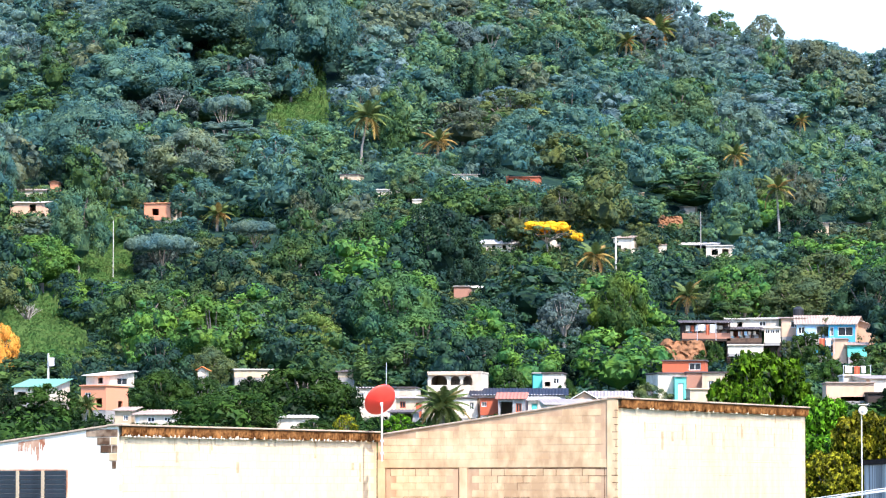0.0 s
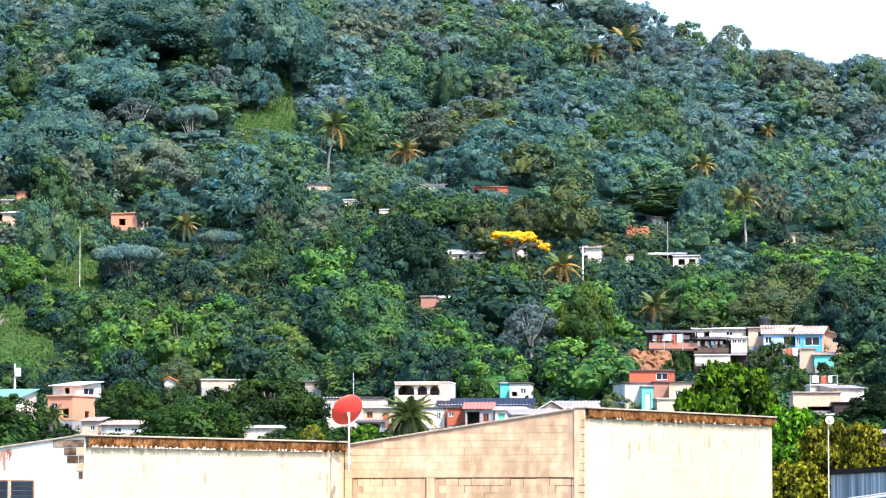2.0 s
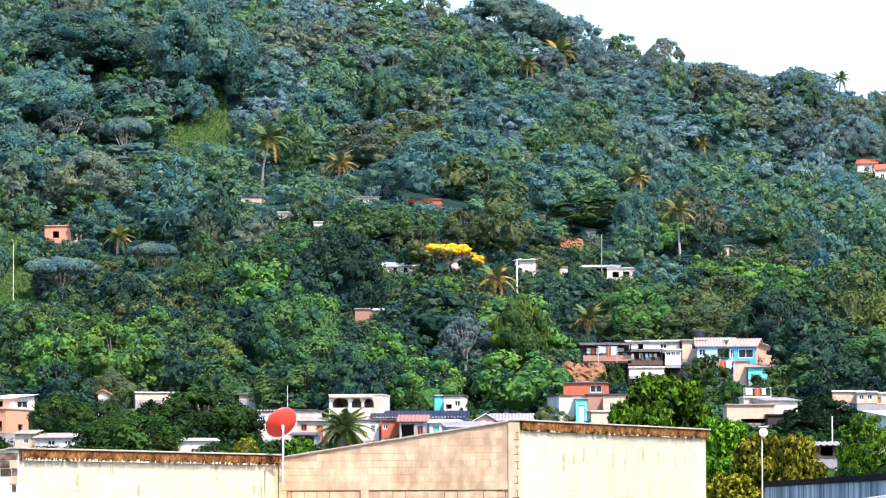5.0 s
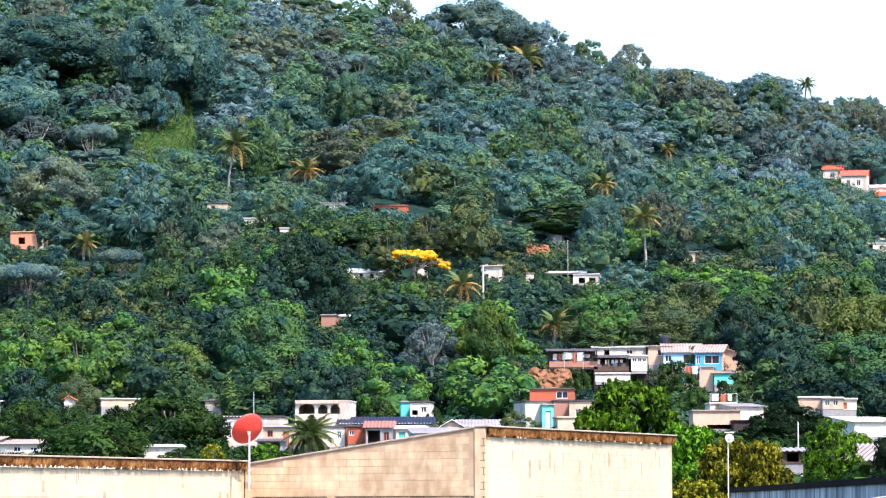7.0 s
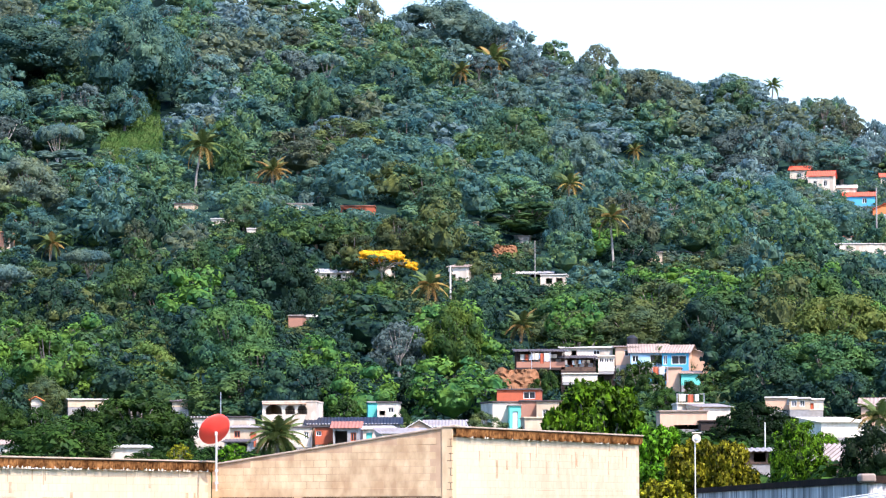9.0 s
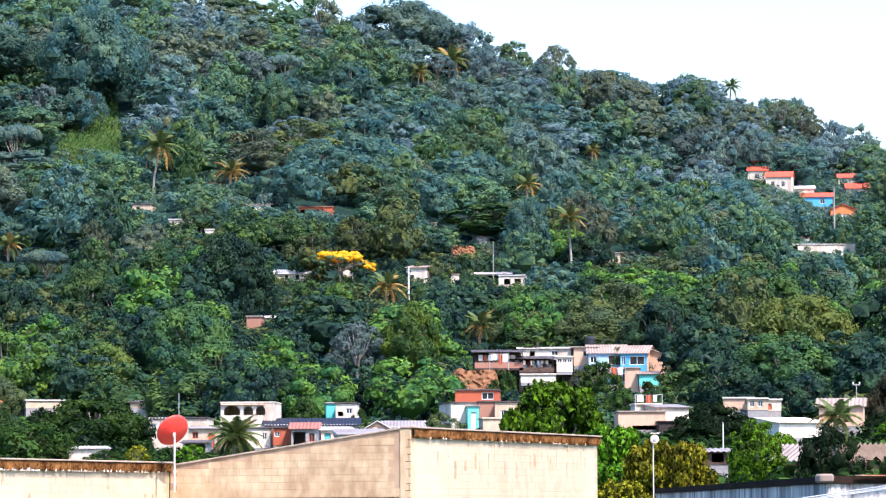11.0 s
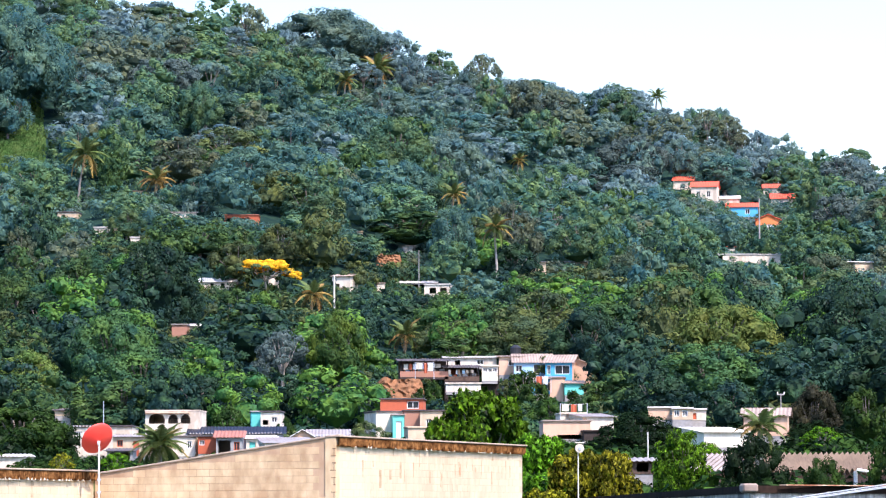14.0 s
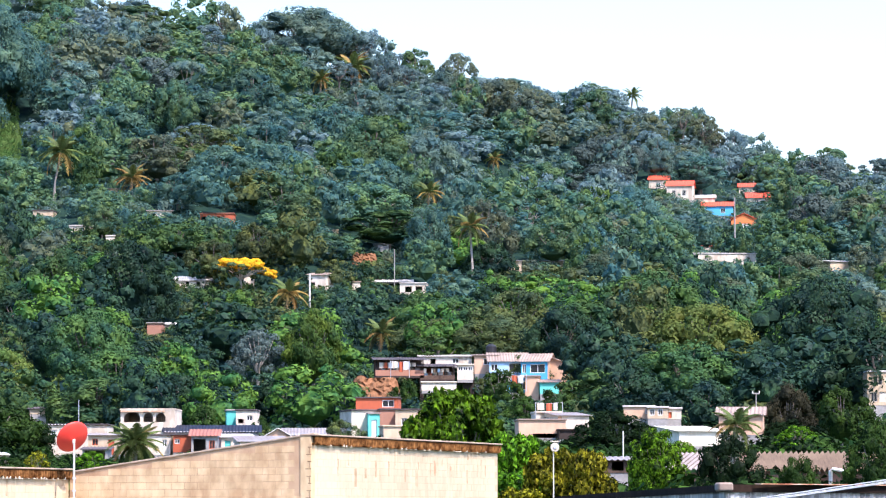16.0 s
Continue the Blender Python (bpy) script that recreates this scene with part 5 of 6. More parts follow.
def clothes_line(u, v, w, d, label):
    """A line of washing between two short posts."""
    ob = thing("clothes_line", Matrix.Translation(spot(u, v, d)), label, "clothes line")
    wm = w * d / 1000
    rng = random.Random(int(u))
    for x in (0.0, wm):
        vs, fs = tubes([([(x, 0, -0.3), (x, 0, 1.5)], [0.04, 0.035])], 6)
        mesh_object("post", vs, fs, GALV, ob)
    vs, fs = tubes([([(0, 0, 1.45), (wm / 2, 0, 1.38), (wm, 0, 1.45)], [0.012] * 3)], 5)
    mesh_object("line", vs, fs, GALV, ob)
    x, k = 0.15, 0
    while x < wm - 0.6:
        a, b = rng.uniform(0.3, 0.7), rng.uniform(0.5, 1.1)
        n = 6
        vs = [(x + a * i / n, 0.05 * math.sin(i * 1.7 + x), 1.4 - b * j) for j in (0, 1) for i in range(n + 1)]
        vs += [(q[0], q[1] + 0.02, q[2]) for q in vs]
        m = n + 1
        fs = [(i, i + 1, m + i + 1, m + i) for i in range(n)] + [(2 * m + i + 1, 2 * m + i, 3 * m + i, 3 * m + i + 1) for i in range(n)]
        mesh_object("garment", vs, fs, (WHITE, RED, TRIM_WHITE, BLUE, WHITE, PEACH)[k % 6], ob)
        x += a + rng.uniform(0.05, 0.2)
        k += 1


clothes_line(111.0, 28.0, 7.52, T - 5, "washing hung to dry on a roof terrace")
clothes_line(70.5, 40.2, 5.2, H - 6.5, "washing hung along the timber shack's front")
clothes_line(102.8, 36.4, 5.64, H - 12, "washing hung under the blue house")


# ---- palms, bananas, bare trees ----
def blade_mesh(name, length, width, droop, mat, pinnate=True, seed=0):
    """One frond or leaf that grows along +x from the origin and bends down."""
    rng = np.random.default_rng(seed)
    co = []
    n = 16 if pinnate else 8
    spine = [(length * (i / n) * (1 - 0.12 * (i / n) * droop), 0.0, length * (0.42 * (i / n) - (0.55 + 0.5 * droop) * (i / n) ** 2)) for i in range(n + 1)]
    for i in range(n):
        a, b = np.array(spine[i]), np.array(spine[i + 1])
        co += [a + (0, 0.03, 0), a - (0, 0.03, 0), b - (0, 0.025, 0), b + (0, 0.025, 0)]
        s = (i + 0.5) / n
        if pinnate and i > 1:
            reach = width * math.sin(math.pi * min(1, 0.15 + s * 0.85)) ** 0.6
            for side in (1, -1):
                for q in (0.0, 0.5):
                    p = a + (b - a) * q
                    tip = p + np.array([reach * 0.45, side * reach * rng.uniform(0.75, 1.0), -reach * rng.uniform(0.35, 0.75)])
                    wv = np.array([0.105, 0, 0.0])
                    co += [p - wv, p + wv, tip + wv * 0.3, tip - wv * 0.3]
        elif not pinnate and i > 0:
            wa = width * math.sin(math.pi * i / n) ** 0.7 + 0.02
            wb = width * math.sin(math.pi * min(i + 1, n - 0.05) / n) ** 0.7 + 0.02
            for side in (1, -1):
                co += [a, a + (0, side * wa, -wa * 0.35), b + (0, side * wb, -wb * 0.35), b]
    return quads_mesh(name, np.array(co), mat)


FRONDS = {k: [blade_mesh("frond", 4.0, 0.9, dr, LEAF[k], True, 3 + j) for j, dr in enumerate((0.2, 0.7, 1.1))] for k in ("palm", "palmdry")}
BANANA_LEAF = [blade_mesh("leaf", 2.6, 0.35, dr, LEAF["lime"], False, 9) for dr in (0.1, 0.6)]


def palm(u, v, w, h, dry=0.3, y=0.0, label="", lean=0.04, where="on the wooded hillside", n=19):
    """A coconut palm whose crown's heart shows in direction u, v; w: crown's width, h: trunk, in thousandths of its distance."""
    y = y or land(u, v - h, FOOT - 10)
    tall = h * y / 1000
    x = u * y / 1000
    keep_clear(u - w * 0.4, v - h * 0.6, u + w * 0.4, v + w * 0.3, y)
    ob = thing("palm_tree", Matrix.Translation((x, y, EYE + (v - h) * y / 1000)), label or f"coconut palm with drooping half-dry fronds {where}", "palm tree")
    top = Vector((tall * lean, 0, tall))
    vs, fs = tubes([([(-tall * lean * 0.6, 0, -1.5), (-tall * lean * 0.2, 0, tall * 0.4), tuple(top)], [0.24, 0.17, 0.13])], 8)
    mesh_object("trunk", vs, fs, BARK_PALE, ob)
    rng = random.Random(int(u * 10))
    size = w * y / 1000 / 7.0
    for k in range(n):
        low = k / n
        kind = "palmdry" if rng.random() < dry * (0.4 + low) else "palm"
        f = new("frond", FRONDS[kind][0 if low < 0.3 else 1 if low < 0.7 else 2])
        f.parent = ob
        f.matrix_local = Matrix.Translation(top) @ pose(0, 0, 0, 0, 0, k * 137.5) @ pose(0, 0, 0, 0, -62 + low * 95, 0) @ Matrix.Scale(size, 4)
    return ob


def banana(u, v, h, y=0.0, where="on the hillside"):
    y = y or land(u, v - h, FOOT - 10)
    tall = h * y / 1000
    ob = thing("banana_plant", Matrix.Translation((u * y / 1000, y, EYE + (v - h) * y / 1000)), f"banana plant with long pale green leaves {where}", "plant")
    vs, fs = tubes([([(0, 0, -0.6), (0, 0, tall * 0.55)], [0.16, 0.1])], 7)
    mesh_object("stem", vs, fs, LEAF["lime"], ob)
    for k in range(9):
        f = new("leaf", BANANA_LEAF[k % 2])
        f.parent = ob
        f.matrix_local = Matrix.Translation((0, 0, tall * 0.5)) @ pose(0, 0, 0, 0, -50 + 40 * (k / 9), k * 137.5) @ Matrix.Scale(tall / 4.2, 4)
    return ob


def bare_tree(u, v, w, h, mat, y=0.0, label="leafless pale branching tree on the grassy slope"):
    """Branches only."""
    y = y or land(u, v - h, FOOT - 10)
    rng = random.Random(4)
    tall, r = h * y / 1000, w * y / 2000
    runs = [([(0, 0, -0.5), (0, 0, tall * 0.3)], [0.16, 0.12])]
    for k in range(16):
        a, q = rng.random() * 6.28, rng.uniform(0.3, 1)
        e = (r * q * math.cos(a), r * q * math.sin(a), tall * rng.uniform(0.65, 1))
        runs.append(([(0, 0, tall * rng.uniform(0.2, 0.3)), (e[0] * 0.55, e[1] * 0.55, tall * 0.55), e], [0.1, 0.06, 0.02]))
        for j in range(3):
            runs.append(([(e[0] * 0.6, e[1] * 0.6, tall * 0.58), (e[0] + rng.uniform(-.5, .5), e[1] + rng.uniform(-.5, .5), tall * rng.uniform(0.75, 1.02))], [0.05, 0.015]))
    vs, fs = tubes(runs, 5)
    ob = mesh_object("bare_tree", vs, fs, mat)
    ob.matrix_world = enlarge(y) @ Matrix.Translation((u * y / 1000, y, EYE + (v - h) * y / 1000))
    return tagged(ob, label, "tree")


def pole(u, v, h, y, label, arm=0.0, radius=0.09, name="utility_pole", mat=None, lamp=False):
    ob = thing(name, Matrix.Translation(spot(u, v, y)), label, "pole")
    tall = h * y / 1000
    vs, fs = tubes([([(0, 0, -3), (0, 0, tall)], [radius, radius * 0.7])], 8)
    mesh_object("shaft", vs, fs, mat or CONCRETE, ob)
    if arm:
        part("crossarm", boxes((-arm, arm, -0.05, 0.05, tall * 0.9, tall * 0.9 + 0.1)), CONCRETE, ob)
        for k in (-1, 1):
            part("insulator", boxes((k * arm * 0.9 - 0.04, k * arm * 0.9 + 0.04, -0.04, 0.04, tall * 0.9 + 0.1, tall * 0.9 + 0.28)), TRIM_WHITE, ob)
    return ob


palm(-22.3, 101.6, 11.90, 13.78, 0.55, label="tall coconut palm with browning lower fronds on the hillside", lean=0.09)
palm(-1.4, 94.6, 9.71, 5.32, 0.85, label="short yellowing coconut palm beside a hut", lean=0.02)
palm(93.3, 81.5, 10.34, 18.48, 0.3, label="tall thin coconut palm before dark trees", lean=-0.03)
palm(59.7, 125.8, 10.96, 6.26, 0.4, label="coconut palm under the skyline trees")
palm(51.0, 122.6, 7.20, 4.70, 0.6, label="yellowish palm near the skyline")
palm(81.1, 91.0, 8.14, 6.26, 0.35)
palm(99.4, 100.5, 5.64, 4.70, 0.7)
palm(-62.7, 74.4, 8.77, 4.70, 0.4, label="palm beside a hillside house")
palm(41.7, 62.6, 10.96, 6.26, 0.6, label="leaning half-dry palm below the white houses")
palm(67.6, 51.6, 10.96, 7.83, 0.35, label="broad coconut palm above the shacks")
palm(-0.3, 20.8, 15.03, 3.76, 0.12, 235.0, "bushy coconut palm before the arched house", where="in the town", n=34)
palm(138.5, 118.7, 5.95, 6.26, 0.0, label="dark palm on the skyline")
palm(167.0, 25.8, 14.10, 9.40, 0.15, 172.0, "coconut palm rising behind a dark bush", where="in the town")
palm(59.6, 126.8, 9.40, 6.26, 0.5)
palm(-99.2, 21.4, 7.83, 4.70, 0.1, 300.0, "low green palm beside the salmon house", where="in the town")
for q in ((-24.1, 46.1), (-21.3, 41.4), (-26.5, 48.5), (-35.1, 39.1), (-22.6, 58.7), (75.4, 49.3), (-49.2, 46.1), (78.5, 48.0), (-14.7, 60.3), (-97.7, 24.2)):
    banana(*q, 6.26, 0.0 if q[1] > 28 else 320.0)
bare_tree(-115.1, 49.6, 8.77, 6.26, BARK_PALE)
bare_tree(109.4, 87.0, 6.26, 9.40, BARK_PALE, label="pale bare-limbed tree among the woods")


# ---- trees that stand out on the hillside ----
def stand(kind, i, colour, u, v, w, h, bark="bark", y=0.0, name="tree", where=WHERE):
    """A tree whose top shows in direction u, v; w and h: its width and the height that shows, in thousandths of its distance."""
    near, y = y, y or land(u, v - h * 1.25, FOOT - 10)
    if not near and colour != "yellow":
        for u0, u1, v0, v1, d in CLEAR:
            if y < d - 1 and min(u + w * 0.43, u1) - max(u - w * 0.43, u0) > 0.25 * (u1 - u0) and v > v0 + 0.5 and v - h < v1:
                if v - v0 < h * 0.45:
                    v = v0 + 0.4
                else:
                    w, h = w * 0.7, h * 0.8
                    u += -w * 0.3 if u < (u0 + u1) / 2 else w * 0.3
        y = land(u, v - h * 1.25, FOOT - 10)
    full = h * 1.25
    if w * y / 1000 > 15.5 and kind in ("big", "wide", "round"):
        kind, i = "huge", i % 2
    x = u * y / 1000
    z = min(float(ground(x, y)), EYE + (v - full) * y / 1000)
    STOOD.append((x, y, w * y / 1000))
    if not near and kind == "thin" or colour in ("yellow", "orange") or kind == "flat":
        keep_clear(u - w * 0.4, v - h * 0.6, u + w * 0.4, v, y)
    return plant((kind, i), colour, (x, y, z - 0.2), w * y / 1000, EYE + v * y / 1000 - z, (u * 7.3) % 6.28, bark, where, name)


STOOD = []


def flowering_tree(u, v, w):
    """Umbrella-shaped tree: forked pale limbs that carry a broken roof of blossom puffs, green at one end."""
    y = land(u, v - 11.0, FOOT - 10)
    r, top = w * y / 2000, 11.0 * y / 1000
    keep_clear(u - w * 0.5, v - 7.0, u + w * 0.5, v, y)
    STOOD.append((u * y / 1000, y, w * y / 1000))
    ob = thing("flowering_tree", Matrix.Translation((u * y / 1000, y, EYE + (v - 11.0) * y / 1000)), "umbrella-shaped tree covered in bright yellow blossom among green crowns", "tree")
    rng = np.random.default_rng(12)
    puffs, greens = [], []
    for i in range(44):
        a, q = i * 2.4, math.sqrt((i + 0.5) / 44)
        x, b = r * q * math.cos(a), r * 0.75 * q * math.sin(a)
        z = top - 0.32 - 0.24 * top * q ** 2.6 - 0.10 * top * rng.random() - (0.10 * top if x > 0.6 * r else 0)
        size = rng.uniform(0.45, 0.85)
        (greens if x < -0.62 * r or rng.random() < 0.12 else puffs).append((x, b, z, size, 0.45))
    for i in range(26):
        a, q = rng.random() * 6.28, math.sqrt(rng.random()) * 0.9
        greens.append((r * q * math.cos(a), r * 0.7 * q * math.sin(a), top * rng.uniform(0.52, 0.74) - 0.2 * q, rng.uniform(0.3, 0.6), 0.6))
    centre = (0, 0, top * 0.4)
    p = new("blossom", leaf_mesh("blossom", np.concatenate([leaf_cloud(rng, puffs, 4200, 0.20, centre), cores(rng, puffs, 0.7)]), LEAF["yellow"]))
    p.parent = ob
    p = new("crown", leaf_mesh("crown", leaf_cloud(rng, greens, 1900, 0.22, centre), LEAF["olive"]))
    p.parent = ob
    runs = [([(0, 0, -1.0), (0.1, 0, top * 0.3), (-0.1, 0.05, top * 0.5)], [0.2, 0.15, 0.11])]
    for x, b, z, size, f in puffs[::3]:
        runs.append(([(0, 0, top * 0.42), (x * 0.5, b * 0.5, top * 0.66), (x, b, z)], [0.09, 0.06, 0.02]))
    vs, fs = tubes(runs, 6)
    mesh_object("trunk", vs, fs, BARK_PALE, ob)


GRASSY += [(-40.5, 102.6, 8.2, 3.6), (-93.2, 58.7, 7.83, 4.70), (-111.9, 41.4, 12.53, 7.83)]
for q in GRASSY:
    keep_clear(q[0] - q[2], q[1] - q[3] * 0.6, q[0] + q[2], q[1] + q[3], land(q[0], q[1], FOOT - 10))
# Trees high on the hill take the haze-tinted leaf colours.
stand("wide", 0, "hazeblue", -84.1, 121.0, 37.59, 14.10)
stand("wide", 1, "hazeblue", -74.7, 137.7, 42.29, 15.66)
stand("big", 0, "hazeblue", -39.3, 140.9, 29.76, 23.49)
stand("round", 0, "pale", -114.1, 125.3, 18.79, 11.75)
stand("round", 1, "hazeblue", -95.2, 128.5, 15.66, 10.18)
stand("round", 2, "hazeblue", -60.5, 119.0, 23.49, 11.75)
stand("tall", 0, "grey", -50.2, 119.5, 13.31, 16.44)
stand("round", 3, "hazeblue", -42.4, 119.3, 13.16, 11.75)
stand("big", 1, "hazeblue", -99.8, 106.0, 36.02, 19.58)
stand("round", 0, "pale", -89.5, 107.3, 17.23, 13.31)
stand("thin", 0, "grey", -76.2, 110.4, 17.23, 11.75, "pale")
stand("flat", 1, "pale", -60.7, 108.2, 12.53, 12.53, "pale")
stand("round", 1, "jade", -55.4, 103.5, 8.46, 9.40)
stand("big", 0, "sage", -70.6, 98.9, 25.06, 15.66)
stand("round", 2, "jade", -56.5, 96.0, 14.10, 10.96)
stand("round", 3, "hazeblue", -46.2, 97.3, 14.10, 12.53)
stand("big", 1, "jade", -101.5, 87.4, 17.23, 20.36)
stand("big", 0, "hazeblue", -120.1, 94.2, 18.79, 20.36)
stand("flat", 1, "pale", -52.4, 73.2, 14.10, 9.40)
stand("flat", 1, "pale", -78.3, 69.4, 18.79, 12.53)
stand("round", 0, "grey", -79.9, 67.4, 14.10, 9.40)
stand("big", 1, "bright", -111.3, 69.1, 23.49, 13.31)
stand("wide", 0, "bright", -49.3, 61.5, 29.76, 10.18)
stand("round", 2, "green", -84.5, 56.4, 17.23, 17.23)
stand("round", 3, "green", -68.9, 56.4, 15.66, 14.10)
stand("wide", 1, "grey", -53.9, 47.4, 17.23, 9.40)
stand("round", 1, "bright", -70.4, 49.0, 11.90, 14.10)
stand("round", 0, "lime", -35.9, 47.7, 18.79, 10.96)
stand("big", 0, "green", -20.3, 75.7, 23.49, 20.36)
stand("big", 1, "dark", -1.4, 79.2, 23.49, 21.93)
stand("big", 0, "green", -13.2, 58.4, 23.49, 21.93)
stand("round", 2, "hazeblue", -22.7, 110.0, 12.53, 10.96)
stand("big", 0, "bright", 54.3, 63.4, 25.84, 25.84)
stand("thin", 0, "grey", 33.9, 53.4, 17.23, 15.66, "pale")
stand("round", 1, "grey", 33.1, 52.4, 15.66, 10.96)
stand("tall", 0, "green", 21.3, 65.0, 12.53, 15.66)
stand("tall", 0, "bright", 27.6, 64.2, 10.96, 15.66)
flowering_tree(28.8, 72.8, 19.5)
stand("round", 3, "olive", 33.2, 82.6, 15.66, 10.96)
stand("round", 0, "olive", 21.0, 77.9, 15.03, 10.96)
stand("round", 1, "jade", 41.0, 94.0, 21.14, 11.75)
stand("big", 1, "jade", 64.7, 112.8, 23.49, 18.01)
stand("big", 0, "pale", 85.9, 108.8, 29.76, 18.79)
stand("round", 2, "pale", 63.2, 121.0, 17.23, 13.31)
stand("flat", 1, "pale", 13.6, 127.8, 10.34, 8.61, "pale")
stand("wide", 1, "grey", 0.9, 128.5, 20.36, 9.40)
stand("round", 3, "pale", -18.8, 127.8, 20.36, 11.75)
stand("wide", 0, "pale", 46.7, 142.8, 36.02, 12.53)
stand("thin", 0, "mist", 75.3, 126.2, 14.10, 7.83)
stand("round", 0, "mist", 81.3, 125.4, 15.66, 9.40)
stand("wide", 1, "mist", 97.0, 123.6, 18.79, 9.40)
stand("big", 1, "hazeblue", 79.5, 87.4, 28.19, 25.06)
stand("round", 1, "sage", 96.8, 89.4, 17.23, 15.66)
stand("round", 2, "dark", 93.6, 77.6, 20.36, 14.10)
stand("round", 3, "jade", 116.4, 84.2, 17.23, 11.75)
stand("wide", 0, "green", 85.7, 65.3, 26.62, 11.75)
stand("round", 0, "olive", 106.1, 65.3, 23.49, 15.66)
stand("big", 0, "dark", 118.6, 60.3, 25.06, 18.79)
stand("wide", 1, "olive", 82.5, 55.9, 21.93, 9.40)
stand("round", 1, "dark", 73.1, 64.2, 14.10, 9.40)
stand("round", 2, "green", -11.3, 40.2, 29.76, 14.88)
stand("wide", 1, "dark", 11.9, 40.7, 26.62, 14.10)
stand("round", 3, "dark", 40.1, 39.9, 20.36, 13.31)
stand("round", 0, "dark", 55.8, 40.2, 15.66, 13.31)
stand("round", 1, "sage", 5.7, 106.8, 21.93, 12.53)
stand("round", 2, "grey", 18.3, 109.2, 14.10, 9.40)
stand("round", 3, "hazeblue", -6.9, 115.5, 20.36, 14.10)
stand("big", 1, "hazeblue", 23.0, 104.4, 20.36, 12.53)
stand("round", 0, "hazeblue", 35.6, 110.7, 18.79, 14.10)
stand("round", 1, "jade", 34.0, 125.0, 14.10, 9.40)
stand("round", 2, "jade", -13.2, 87.0, 17.23, 9.40)
stand("round", 3, "jade", -41.5, 91.8, 17.23, 10.96)
stand("round", 0, "hazeblue", 7.2, 96.5, 20.36, 10.96)
stand("wide", 0, "green", 10.4, 82.3, 20.36, 7.83)
stand("big", 1, "green", -41.5, 74.4, 21.93, 17.23)
stand("round", 1, "brown", -39.1, 81.5, 9.40, 12.53)
stand("round", 2, "hazeblue", -63.5, 85.5, 20.36, 14.10)
stand("round", 3, "jade", -85.5, 87.0, 17.23, 12.53)
stand("wide", 1, "olive", 110.7, 46.1, 18.79, 9.40)
stand("round", 0, "green", -38.3, 66.6, 18.79, 12.53)
stand("big", 0, "green", 143.3, 69.6, 29.76, 17.23)
stand("wide", 1, "lime", 156.8, 60.6, 28.19, 17.23)
stand("big", 1, "green", 153.6, 50.0, 31.32, 17.23)
stand("wide", 0, "dark", 190.6, 68.2, 40.72, 26.62)
stand("round", 1, "dark", 196.9, 50.7, 20.36, 17.23)
stand("round", 2, "dark", 158.3, 39.6, 19.58, 14.10)
stand("round", 3, "dark", 138.4, 42.4, 21.93, 14.10)
stand("round", 0, "dark", 182.3, 43.2, 18.79, 10.96)
stand("round", 1, "lime", 134.6, 78.5, 14.10, 9.40)
stand("round", 2, "jade", 148.2, 84.6, 15.66, 10.96)
stand("big", 0, "hazeblue", 138.7, 97.0, 18.79, 14.88, "pale")
stand("round", 3, "grey", 190.0, 92.1, 17.23, 12.53)
stand("wide", 0, "grey", 131.6, 107.4, 20.36, 10.96)
stand("round", 0, "brown", 186.7, 75.0, 17.23, 12.53)
stand("thin", 0, "sage", 152.9, 115.6, 9.40, 9.40)
stand("thin", 0, "sage", 161.6, 109.6, 7.83, 9.40)
stand("tall", 0, "pale", 133.3, 119.7, 6.26, 9.40)
stand("round", 1, "dark", 167.4, 82.1, 9.40, 6.26)
stand("round", 2, "jade", 173.9, 86.2, 15.66, 9.40)

# trees of the town
IN = "between the town's houses"
stand("round", 1, "leafy", -66.1, 30.0, 10.96, 7.20, y=338.0, where=IN)
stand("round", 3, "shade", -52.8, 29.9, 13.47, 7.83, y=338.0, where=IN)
stand("round", 2, "leafy", -35.0, 18.3, 14.10, 5.32, y=268.0, where=IN)
stand("round", 0, "leafy", 65.2, 33.6, 8.46, 5.32, y=H - 14, where=IN)
stand("thin", 0, "olive", 71.4, 36.4, 6.89, 5.32, y=H - 13, where=IN)
stand("big", 0, "leafy", -77.7, 32.0, 18.48, 9.40, y=325.0, where=IN)
stand("wide", 0, "leafy", -60.1, 26.1, 26.62, 8.61, y=290.0, where=IN)
stand("round", 1, "leafy", -55.4, 21.9, 18.79, 6.26, y=285.0, where=IN)
stand("wide", 1, "leafy", -39.0, 32.0, 29.76, 10.96, y=322.0, where=IN)
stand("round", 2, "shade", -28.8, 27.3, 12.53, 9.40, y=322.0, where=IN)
stand("round", 3, "leafy", -109.5, 28.0, 18.79, 10.96, y=300.0, where=IN)
stand("round", 0, "shade", -119.6, 25.8, 14.10, 12.53, y=300.0, where=IN)
stand("round", 2, "leafy", -96.1, 18.7, 14.10, 6.26, y=290.0, where=IN)
stand("round", 1, "leafy", 18.9, 32.0, 13.47, 5.64, y=352.0, where=IN)
stand("round", 2, "leafy", 34.6, 29.2, 6.26, 3.76, y=345.0, where=IN)
stand("round", 3, "olive", 57.3, 28.1, 12.53, 6.26, y=320.0, where=IN)
stand("round", 0, "mango", -12.4, 19.8, 10.96, 4.70, y=250.0, where=IN)
stand("thin", 0, "mangolime", -27.2, 19.8, 7.83, 5.64, y=250.0, where=IN)
stand("round", 0, "orange", -122.1, 44.6, 10.02, 14.10, y=380.0, where=IN, name="flowering_tree")
stand("big", 1, "shade", 132.7, 31.0, 23.49, 13.31, y=255.0, where=IN)
stand("big", 0, "russet", 182.3, 38.5, 17.23, 17.23, y=300.0, where=IN)
